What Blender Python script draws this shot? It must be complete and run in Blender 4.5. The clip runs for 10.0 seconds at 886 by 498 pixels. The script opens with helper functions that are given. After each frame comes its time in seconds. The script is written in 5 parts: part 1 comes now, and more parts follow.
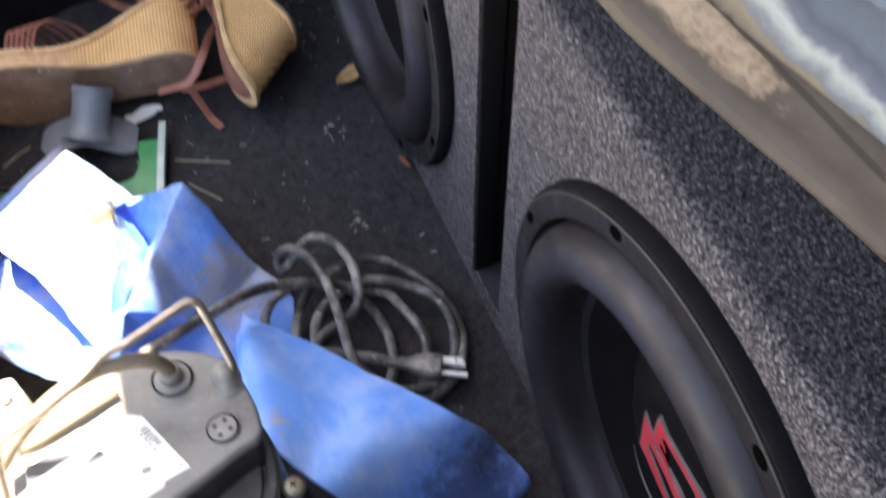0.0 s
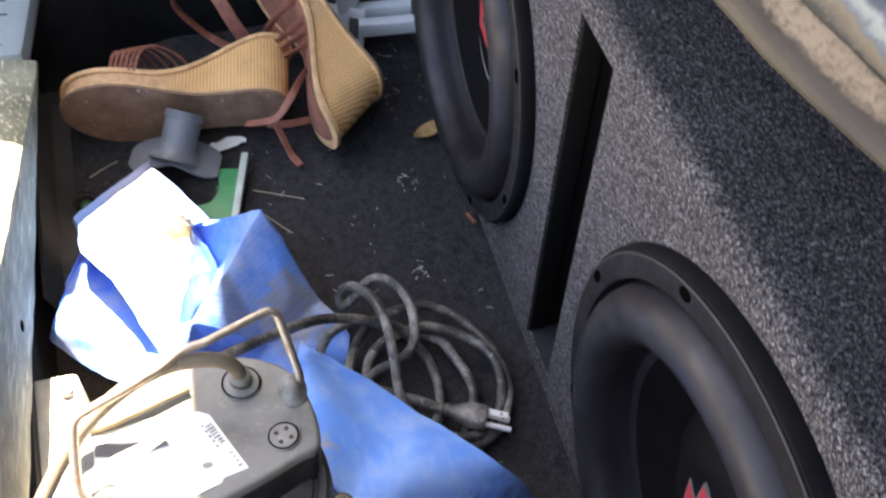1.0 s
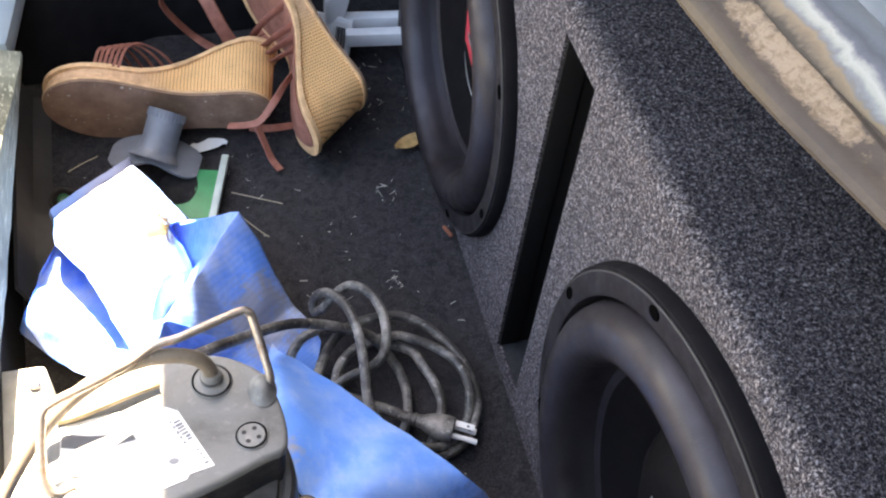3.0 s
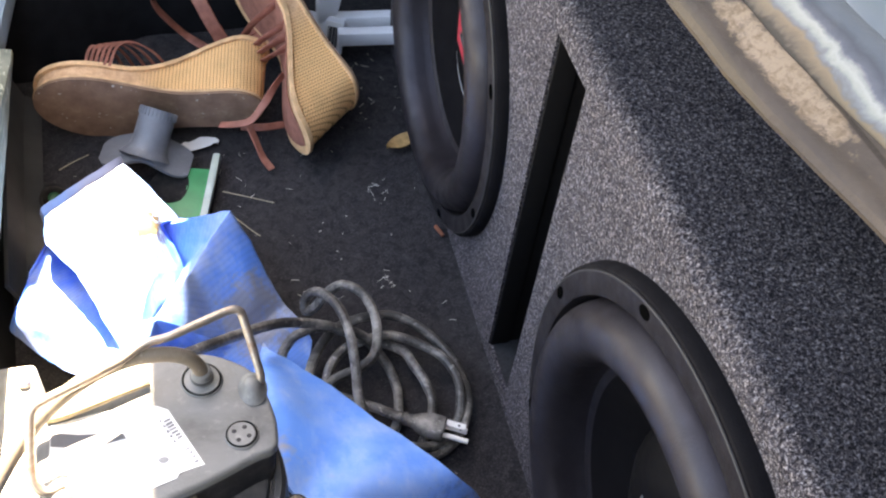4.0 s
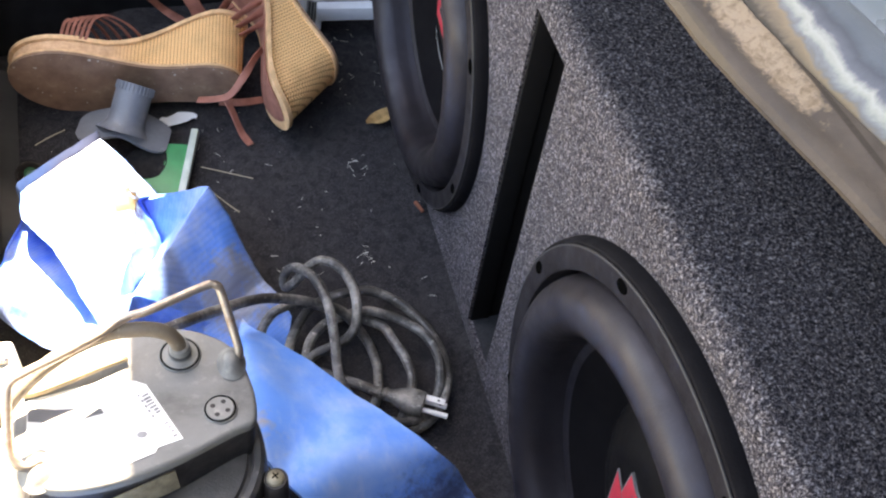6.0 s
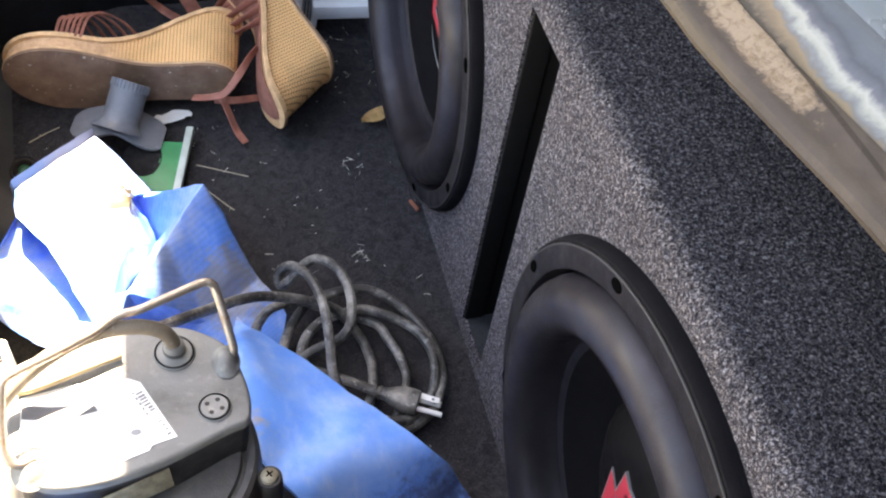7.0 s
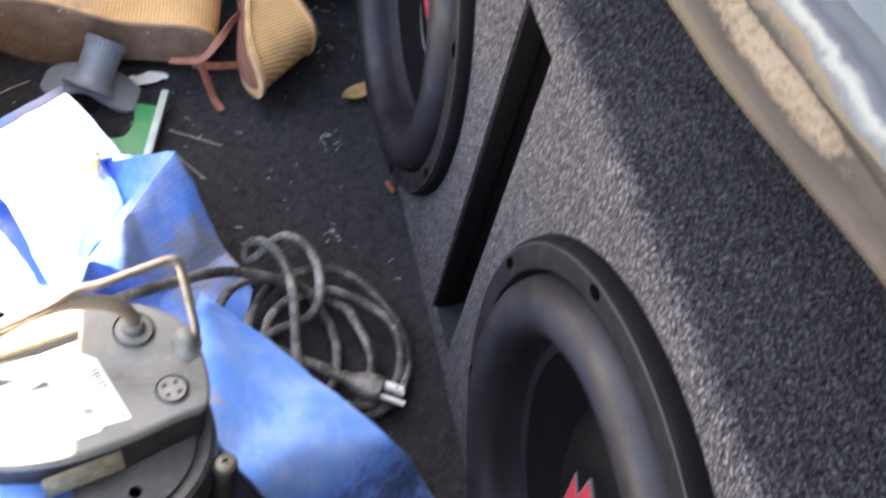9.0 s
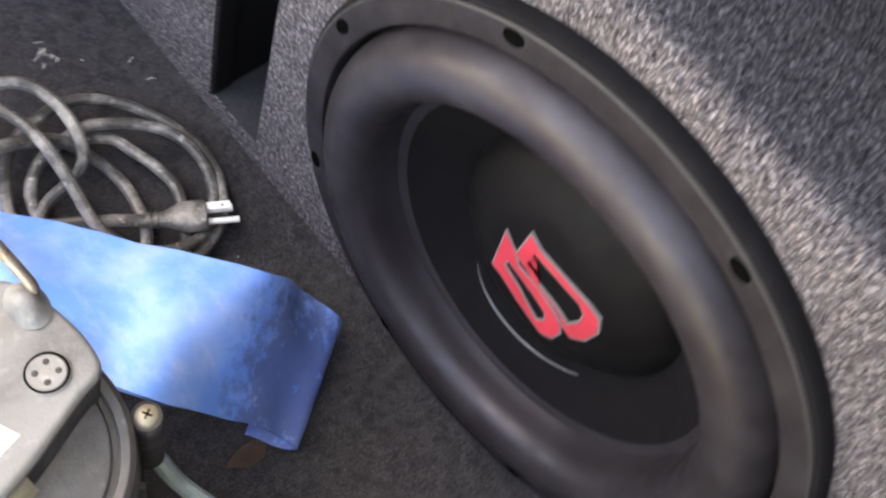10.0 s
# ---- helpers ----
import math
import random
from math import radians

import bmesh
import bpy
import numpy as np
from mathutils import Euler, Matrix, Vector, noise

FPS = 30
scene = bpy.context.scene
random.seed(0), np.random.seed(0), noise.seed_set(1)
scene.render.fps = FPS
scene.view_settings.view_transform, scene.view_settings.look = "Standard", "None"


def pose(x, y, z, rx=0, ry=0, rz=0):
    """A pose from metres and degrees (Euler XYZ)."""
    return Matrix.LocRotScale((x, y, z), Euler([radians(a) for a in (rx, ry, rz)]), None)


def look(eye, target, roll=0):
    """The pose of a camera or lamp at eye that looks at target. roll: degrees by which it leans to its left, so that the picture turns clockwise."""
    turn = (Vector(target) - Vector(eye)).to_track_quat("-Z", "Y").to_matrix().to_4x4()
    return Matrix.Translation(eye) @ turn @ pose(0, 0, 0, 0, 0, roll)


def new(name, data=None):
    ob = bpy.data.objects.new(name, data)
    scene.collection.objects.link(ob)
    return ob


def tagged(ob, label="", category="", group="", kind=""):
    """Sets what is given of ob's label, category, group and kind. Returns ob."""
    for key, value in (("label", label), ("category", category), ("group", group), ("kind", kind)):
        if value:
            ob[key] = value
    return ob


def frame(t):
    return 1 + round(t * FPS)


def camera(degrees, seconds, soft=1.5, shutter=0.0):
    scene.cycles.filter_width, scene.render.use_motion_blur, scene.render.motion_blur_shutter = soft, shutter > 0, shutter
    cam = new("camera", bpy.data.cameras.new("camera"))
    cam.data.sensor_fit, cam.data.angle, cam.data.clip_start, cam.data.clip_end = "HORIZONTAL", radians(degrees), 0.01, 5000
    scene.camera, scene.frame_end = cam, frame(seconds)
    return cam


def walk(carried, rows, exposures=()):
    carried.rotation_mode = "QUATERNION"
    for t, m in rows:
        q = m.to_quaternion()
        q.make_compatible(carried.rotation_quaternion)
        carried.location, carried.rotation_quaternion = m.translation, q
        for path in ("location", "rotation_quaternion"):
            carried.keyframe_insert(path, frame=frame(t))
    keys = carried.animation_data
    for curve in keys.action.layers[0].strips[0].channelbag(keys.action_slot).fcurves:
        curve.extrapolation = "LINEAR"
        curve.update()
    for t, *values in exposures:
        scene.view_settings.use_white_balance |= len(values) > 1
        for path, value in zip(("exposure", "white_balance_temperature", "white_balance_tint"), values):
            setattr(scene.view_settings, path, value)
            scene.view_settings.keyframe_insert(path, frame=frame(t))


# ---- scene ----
cam = camera(48.0, 10.0, 2.2, 0.3)
PATH = [
    (0, (-0.206, -0.429, 0.792), (0.196, 0.636, -0.852), -1.1),
    (0.1, (-0.216, -0.436, 0.8), (0.209, 0.673, -0.809), -1.1),
    (0.2, (-0.219, -0.452, 0.802), (0.209, 0.627, -0.827), 0.1),
    (0.3, (-0.221, -0.453, 0.794), (0.176, 0.594, -0.862), 1.5),
    (0.4, (-0.221, -0.457, 0.796), (0.152, 0.571, -0.878), 3.8),
    (0.5, (-0.228, -0.456, 0.798), (0.146, 0.602, -0.857), 3.8),
    (0.6, (-0.237, -0.457, 0.795), (0.151, 0.684, -0.802), 3.3),
    (0.7, (-0.240, -0.457, 0.795), (0.161, 0.717, -0.773), 3.8),
    (0.8, (-0.244, -0.457, 0.794), (0.162, 0.714, -0.776), 3.9),
    (0.9, (-0.243, -0.455, 0.790), (0.175, 0.722, -0.772), 4.3),
    (1, (-0.238, -0.454, 0.799), (0.130, 0.752, -0.752), 3.1),
    (1.1, (-0.2386, -0.4556, 0.8004), (0.131, 0.773, -0.732), 3.3),
    (1.2, (-0.2392, -0.4572, 0.8018), (0.133, 0.774, -0.728), 3.5),
    (1.5, (-0.241, -0.462, 0.806), (0.137, 0.807, -0.693), 4.1),
    (1.7, (-0.2414, -0.4616, 0.8056), (0.141, 0.813, -0.687), 4.6),
    (1.9, (-0.2418, -0.4612, 0.8052), (0.146, 0.799, -0.699), 5.1),
    (2, (-0.242, -0.461, 0.805), (0.148, 0.797, -0.7), 5.3),
    (2.5, (-0.241, -0.462, 0.805), (0.173, 0.784, -0.704), 6.7),
    (2.8, (-0.241, -0.4614, 0.8032), (0.178, 0.781, -0.706), 7.2),
    (3, (-0.241, -0.461, 0.802), (0.182, 0.757, -0.727), 7.6),
    (4.5, (-0.24, -0.462, 0.802), (0.204, 0.751, -0.725), 8.5),
    (5, (-0.240, -0.461, 0.805), (0.213, 0.741, -0.727), 8.8),
    (5.5, (-0.239, -0.463, 0.801), (0.223, 0.713, -0.75), 9.4),
    (7, (-0.239, -0.464, 0.801), (0.239, 0.703, -0.751), 10.3),
    (7.5, (-0.239, -0.464, 0.801), (0.241, 0.698, -0.754), 10.6),
    (8, (-0.239, -0.465, 0.801), (0.249, 0.693, -0.756), 10.8),
    (8.3, (-0.2384, -0.4632, 0.798), (0.250, 0.6825, -0.766), 11.7),
    (8.5, (-0.238, -0.462, 0.796), (0.251, 0.659, -0.787), 12.3),
    (8.8, (-0.2374, -0.4512, 0.794), (0.267, 0.639, -0.807), 14.9),
    (9, (-0.237, -0.444, 0.793), (0.295, 0.670, -0.782), 16.7),
    (9.1, (-0.244, -0.434, 0.784), (0.376, 0.707, -0.737), 19.8),
    (9.2, (-0.245, -0.431, 0.777), (0.443, 0.680, -0.737), 22.8),
    (9.3, (-0.25, -0.428, 0.775), (0.441, 0.61, -0.788), 23.7),
    (9.4, (-0.256, -0.426, 0.771), (0.472, 0.580, -0.797), 23.4),
    (9.5, (-0.248, -0.429, 0.765), (0.477, 0.505, -0.847), 23.5),
    (9.6, (-0.249, -0.414, 0.761), (0.527, 0.379, -0.903), 24.3),
    (9.7, (-0.248, -0.391, 0.755), (0.538, 0.279, -0.958), 24.3),
    (9.8, (-0.254, -0.363, 0.745), (0.555, 0.221, -0.989), 25.0),
    (9.9, (-0.265, -0.325, 0.729), (0.583, 0.115, -1.028), 29.1),
    (10, (-0.278, -0.296, 0.702), (0.612, 0.029, -1.060), 31.5),
]
EXPOSURES = [(0.0, 4.45, 8900, 14), (0.6, 4.38, 8900, 14), (1.4, 4.38, 8900, 14), (1.7, 4.47, 8900, 14), (2.2, 4.63, 8900, 14), (3.0, 4.71, 8900, 14), (5.0, 4.68, 9000, 14), (8.5, 4.72, 9100, 14), (8.8, 4.74, 9100, 14), (9.1, 4.96, 9200, 14), (9.4, 5.11, 9900, 14), (9.8, 5.13, 10500, 14), (10.0, 5.44, 10500, 14)]
walk(cam, [(t, look(eye, target, roll)) for t, eye, target, roll in PATH], EXPOSURES)

# ---- light: open sky over the boot and a high sun ----
SUN_WAY = Vector((0.0, 0.73, 1.0)).normalized()
world = bpy.data.worlds.new("world")
scene.world = world
world.use_nodes = True
sky = world.node_tree.nodes.new("ShaderNodeTexSky")
sky.sky_type = "NISHITA"
sky.sun_disc = False
sky.sun_elevation = math.asin(SUN_WAY.z)
sky.sun_rotation = math.atan2(SUN_WAY.x, SUN_WAY.y)
world.node_tree.links.new(sky.outputs[0], world.node_tree.nodes["Background"].inputs[0])
world.node_tree.nodes["Background"].inputs[1].default_value = 0.062
sun = new("sun", bpy.data.lights.new("sun", "SUN"))
sun.data.energy = 3.2
sun.data.angle = radians(0.5)
sun.data.color = (1.0, 0.96, 0.9)
sun.matrix_world = look(SUN_WAY * 3, (0, 0, 0))


# ---- materials ----
class Nodes:
    """A short hand for a Principled material and the nodes before it."""

    def __init__(self, name, rough=0.6, metal=0.0, gloss=0.5):
        self.m = bpy.data.materials.new(name)
        self.m.use_nodes = True
        self.tree = self.m.node_tree
        self.b = self.tree.nodes["Principled BSDF"]
        self.b.inputs["Roughness"].default_value = rough
        self.b.inputs["Metallic"].default_value = metal
        self.b.inputs["Specular IOR Level"].default_value = gloss
        shift = self.node("ShaderNodeMapping")
        shift.inputs["Location"].default_value = (0.1371, 0.2113, 0.3179)
        self.tree.links.new(self.node("ShaderNodeTexCoord").outputs["Object"], shift.inputs["Vector"])
        self.at = shift.outputs[0]

    def node(self, kind, **values):
        n = self.tree.nodes.new(kind)
        for k, v in values.items():
            setattr(n, k, v)
        return n

    def link(self, a, b):
        self.tree.links.new(a, b)

    def scaled(self, sx, sy, sz, rot=(0, 0, 0)):
        n = self.node("ShaderNodeMapping")
        n.inputs["Scale"].default_value = (sx, sy, sz)
        n.inputs["Rotation"].default_value = rot
        self.link(self.at, n.inputs["Vector"])
        return n.outputs[0]

    def noise(self, scale, detail=3, rough=0.55, at=None, distort=0.0):
        n = self.node("ShaderNodeTexNoise")
        n.inputs["Scale"].default_value = scale
        n.inputs["Detail"].default_value = detail
        n.inputs["Roughness"].default_value = rough
        n.inputs["Distortion"].default_value = distort
        self.link(at or self.at, n.inputs["Vector"])
        return n.outputs["Fac"]

    def cells(self, scale, at=None, out="Color"):
        n = self.node("ShaderNodeTexVoronoi")
        n.inputs["Scale"].default_value = scale
        self.link(at or self.at, n.inputs["Vector"])
        return n.outputs[out]

    def wave(self, scale, at=None, distort=0.0, detail=1.0, direction="X"):
        n = self.node("ShaderNodeTexWave", bands_direction=direction)
        n.inputs["Scale"].default_value = scale
        n.inputs["Distortion"].default_value = distort
        n.inputs["Detail"].default_value = detail
        self.link(at or self.at, n.inputs["Vector"])
        return n.outputs["Fac"]

    def ramp(self, fac, *stops):
        n = self.node("ShaderNodeValToRGB")
        e = n.color_ramp.elements
        while len(e) < len(stops):
            e.new(0.5)
        for k, (p, c) in enumerate(stops):
            e[k].position = p
            e[k].color = (*c, 1) if not isinstance(c, (int, float)) else (c, c, c, 1)
        self.link(fac, n.inputs[0])
        return n.outputs[0]

    def mix(self, fac, a, b, blend="MIX"):
        n = self.node("ShaderNodeMix", data_type="RGBA", blend_type=blend)
        for socket, v in ((n.inputs[0], fac), (n.inputs[6], a), (n.inputs[7], b)):
            if isinstance(v, (int, float)):
                socket.default_value = v if socket == n.inputs[0] else (v, v, v, 1)
            elif isinstance(v, tuple):
                socket.default_value = (*v, 1)
            else:
                self.link(v, socket)
        return n.outputs[2]

    def colour(self, out):
        if isinstance(out, tuple):
            self.b.inputs["Base Color"].default_value = (*out, 1)
        else:
            self.link(out, self.b.inputs["Base Color"])
        return self

    def rough(self, out):
        self.link(out, self.b.inputs["Roughness"])
        return self

    def bump(self, height, strength=0.3, distance=0.002):
        n = self.node("ShaderNodeBump")
        n.inputs["Strength"].default_value = strength
        n.inputs["Distance"].default_value = distance
        self.link(height, n.inputs["Height"])
        self.link(n.outputs[0], self.b.inputs["Normal"])
        return self


def heather_carpet():
    """Grey-flecked speaker carpet: pale and dark fibres on charcoal."""
    k = Nodes("heather_carpet", 0.95, 0, 0.15)
    fleck = k.noise(520, 3, 0.8, distort=0.8)
    tuft = k.noise(1500, 2, 0.6)
    big = k.noise(14, 3)
    tint = k.ramp(k.noise(330, 2, 0.6), (0.35, (0.94, 0.95, 1.12)), (0.65, (1.12, 0.98, 0.95)))
    base = k.ramp(fleck, (0.37, (0.006, 0.005, 0.007)), (0.47, (0.028, 0.026, 0.031)), (0.56, (0.106, 0.097, 0.099)), (0.70, (0.36, 0.342, 0.335)))
    base = k.mix(0.55, base, k.ramp(tuft, (0.35, 0.25), (0.65, 1.6)), "MULTIPLY")
    base = k.mix(0.6, base, tint, "MULTIPLY")
    base = k.mix(0.5, base, k.ramp(big, (0.3, 0.8), (0.7, 1.15)), "MULTIPLY")
    k.colour(base)
    k.bump(k.mix(0.5, fleck, tuft), 0.6, 0.002)
    return k.m


def floor_carpet():
    """Worn black needle felt with dust in it."""
    k = Nodes("floor_carpet", 0.95, 0, 0.2)
    fine = k.noise(900, 3, 0.7)
    dust = k.noise(9, 5, 0.65)
    base = k.ramp(fine, (0.3, (0.010, 0.009, 0.011)), (0.55, (0.040, 0.038, 0.042)), (0.75, (0.14, 0.135, 0.14)))
    base = k.mix(k.ramp(dust, (0.45, 0.0), (0.8, 0.5)), base, (0.058, 0.055, 0.054))
    matted = k.noise(95, 5, 0.7, distort=0.6)
    base = k.mix(k.ramp(matted, (0.36, 0.65), (0.52, 0.0)), base, (0.013, 0.012, 0.014))
    base = k.mix(k.ramp(matted, (0.56, 0.0), (0.72, 0.45)), base, (0.085, 0.081, 0.084))
    speck = k.ramp(k.cells(150, out="Distance"), (0.0, 1.0), (0.045, 0.0))
    base = k.mix(k.mix(1.0, speck, k.ramp(k.noise(23, 2), (0.48, 0.0), (0.56, 1.0)), "MULTIPLY"), base, (0.3, 0.28, 0.25))
    k.colour(base)
    k.bump(fine, 0.8, 0.002)
    return k.m


def plastic(name, col, rough=0.5, dust=0.25, dustcol=(0.35, 0.32, 0.28), grain=0.15, gloss=0.5):
    """Moulded plastic or rubber with a film of dust and scuffs."""
    k = Nodes(name, rough, 0, gloss)
    d = k.ramp(k.noise(28, 6, 0.7), (0.45, 0.0), (0.8, dust))
    s = k.ramp(k.noise(160, 4, 0.7), (0.6, 0.0), (0.78, dust))
    k.colour(k.mix(k.mix(1.0, d, s, "ADD"), col, dustcol))
    k.rough(k.ramp(k.noise(60, 4), (0.3, max(rough - 0.12, 0.05)), (0.75, min(rough + 0.2, 1))))
    k.bump(k.noise(700, 2), grain, 0.0006)
    return k.m


def worn_housing():
    """Grey moulded housing, dusty, with darker handling marks."""
    k = Nodes("pump_housing", 0.5, 0, 0.45)
    smear = k.noise(22, 5, 0.65, distort=0.4)
    dust = k.noise(120, 5, 0.7)
    base = k.ramp(smear, (0.30, (0.095, 0.094, 0.093)), (0.48, (0.165, 0.164, 0.158)), (0.70, (0.215, 0.212, 0.205)))
    k.colour(k.mix(k.ramp(dust, (0.56, 0.0), (0.80, 0.45)), base, (0.40, 0.385, 0.36)))
    k.rough(k.ramp(smear, (0.3, 0.42), (0.7, 0.62)))
    k.bump(k.noise(600, 2), 0.35, 0.0006)
    return k.m


def vinyl_blue(name, deep, worn, ribbed):
    """Coated blue cloth, with a fine weave, chalky scuffs and some rust-brown dirt."""
    k = Nodes(name, 0.42, 0, 0.45)
    wear = k.noise(13, 6, 0.62)
    scuff = k.noise(70, 5, 0.7)
    streak = k.noise(30, 4, 0.7, at=k.scaled(2.0, 1.0, 1.0, (0, 0, 0.7)))
    base = k.mix(k.ramp(wear, (0.44, 0.0), (0.68, 0.8)), deep, worn)
    base = k.mix(k.ramp(streak, (0.50, 0.0), (0.8, 0.3)), base, (0.60, 0.66, 0.76))
    base = k.mix(k.ramp(scuff, (0.56, 0.0), (0.8, 0.3)), base, (0.40, 0.43, 0.52))
    base = k.mix(k.ramp(k.noise(9, 5, 0.72), (0.61, 0.0), (0.72, 0.75)), base, (0.40, 0.33, 0.22))
    # last spot: grimy dark blue over the hose end, partly in place of shade
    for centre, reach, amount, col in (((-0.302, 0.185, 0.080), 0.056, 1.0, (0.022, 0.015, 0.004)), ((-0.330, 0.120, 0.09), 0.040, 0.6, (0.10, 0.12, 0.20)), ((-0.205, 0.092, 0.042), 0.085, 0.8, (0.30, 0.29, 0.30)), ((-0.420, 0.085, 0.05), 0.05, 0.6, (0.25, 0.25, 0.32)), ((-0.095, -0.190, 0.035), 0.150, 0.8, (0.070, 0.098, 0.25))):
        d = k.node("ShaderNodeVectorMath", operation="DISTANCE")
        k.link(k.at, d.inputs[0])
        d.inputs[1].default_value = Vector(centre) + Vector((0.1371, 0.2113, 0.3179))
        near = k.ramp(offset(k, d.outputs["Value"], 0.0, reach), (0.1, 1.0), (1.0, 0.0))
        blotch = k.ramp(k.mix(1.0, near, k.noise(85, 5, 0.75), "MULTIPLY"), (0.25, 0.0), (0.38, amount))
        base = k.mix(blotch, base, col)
    rib = k.wave(78, k.scaled(1.0, 1.0, 0.6, (0, 0, 0.9)), 0.8, 2)
    base = k.mix(0.5 * ribbed, base, k.ramp(rib, (0.1, 0.80), (0.6, 1.08)), "MULTIPLY")
    k.colour(base)
    a = k.wave(420, direction="X")
    b = k.wave(420, direction="Y")
    k.bump(k.mix(0.5 * ribbed, k.mix(0.35, k.mix(0.5, a, b), wear), rib), 0.3, 0.0012)
    k.rough(k.ramp(scuff, (0.3, 0.38), (0.7, 0.65)))
    return k.m


def jute():
    """Braided jute rope wound round a wedge."""
    k = Nodes("jute", 0.85, 0, 0.25)
    col = k.wave(86, k.scaled(1, 0.2, 0.1), 0.6, 2, "X")
    up = k.wave(118, k.scaled(1, 0.4, 1.0, (0, radians(42), 0)), 2.5, 3, "Z")
    down = k.wave(118, k.scaled(1, 0.4, 1.0, (0, radians(-42), 0)), 2.5, 3, "Z")
    weave = k.mix(0.45, k.mix(k.ramp(k.wave(50, k.scaled(1, 0.2, 0.1), 0.6, 2, "X"), (0.45, 0.0), (0.55, 1.0)), up, down), k.ramp(col, (0.05, 0.0), (0.35, 0.75)))
    base = k.ramp(weave, (0.14, (0.26, 0.100, 0.036)), (0.36, (0.82, 0.43, 0.175)), (0.85, (0.99, 0.63, 0.31)))
    base = k.mix(k.ramp(k.noise(30, 5), (0.5, 0.0), (0.8, 0.4)), base, (0.33, 0.2, 0.09))
    at = k.node("ShaderNodeSeparateXYZ")
    k.link(k.at, at.inputs[0])
    toe = k.ramp(at.outputs[0], (0.24, 1.0), (0.27, 0.0))
    k.colour(k.mix(toe, base, k.ramp(k.noise(140, 5, 0.7), (0.3, (0.50, 0.28, 0.15)), (0.7, (0.74, 0.46, 0.27)))))
    k.bump(k.mix(toe, weave, k.noise(400, 3)), 0.7, 0.002)
    return k.m


def leather(name, col, rough=0.55):
    k = Nodes(name, rough, 0, 0.4)
    n = k.noise(70, 5, 0.65)
    k.colour(k.mix(k.ramp(n, (0.35, 0.0), (0.75, 0.8)), col, tuple(min(1, 1.9 * c + 0.02) for c in col)))
    k.bump(k.cells(900, out="Distance"), 0.25, 0.0006)
    return k.m


def dusty_sole():
    k = Nodes("dusty_sole", 0.8, 0, 0.25)
    n = k.noise(38, 6, 0.7)
    base = k.ramp(n, (0.3, (0.17, 0.095, 0.062)), (0.6, (0.27, 0.165, 0.11)), (0.8, (0.42, 0.30, 0.21)))
    speck = k.ramp(k.noise(190, 2, 0.5), (0.70, 0.0), (0.74, 0.9))
    k.colour(k.mix(speck, base, (0.55, 0.5, 0.42)))
    k.bump(k.noise(300, 3), 0.3, 0.001)
    return k.m


def across_lip(k):
    """Metres across the body edge, whatever its slant, and the place along it."""
    at = k.node("ShaderNodeSeparateXYZ")
    k.link(k.at, at.inputs[0])
    slant = k.node("ShaderNodeMath", operation="MULTIPLY_ADD")
    k.link(at.outputs[1], slant.inputs[0])
    slant.inputs[1].default_value = 0.11
    k.link(at.outputs[0], slant.inputs[2])
    return slant.outputs[0], at.outputs[1]


LIP_ZERO = 0.1371 + 0.11 * 0.2113 - 0.11 * 0.344


def offset(k, value, centre, size):
    """How far a value lies from a centre, as a share of a size."""
    a = k.node("ShaderNodeMath", operation="SUBTRACT")
    k.link(value, a.inputs[0])
    a.inputs[1].default_value = centre
    b = k.node("ShaderNodeMath", operation="DIVIDE")
    k.link(a.outputs[0], b.inputs[0])
    b.inputs[1].default_value = size
    return b.outputs[0]


def total(k, a, b, operation="ADD", second=None):
    n = k.node("ShaderNodeMath", operation=operation)
    k.link(a, n.inputs[0])
    if second is None:
        k.link(b, n.inputs[1])
    else:
        n.inputs[1].default_value = second
    return n.outputs[0]


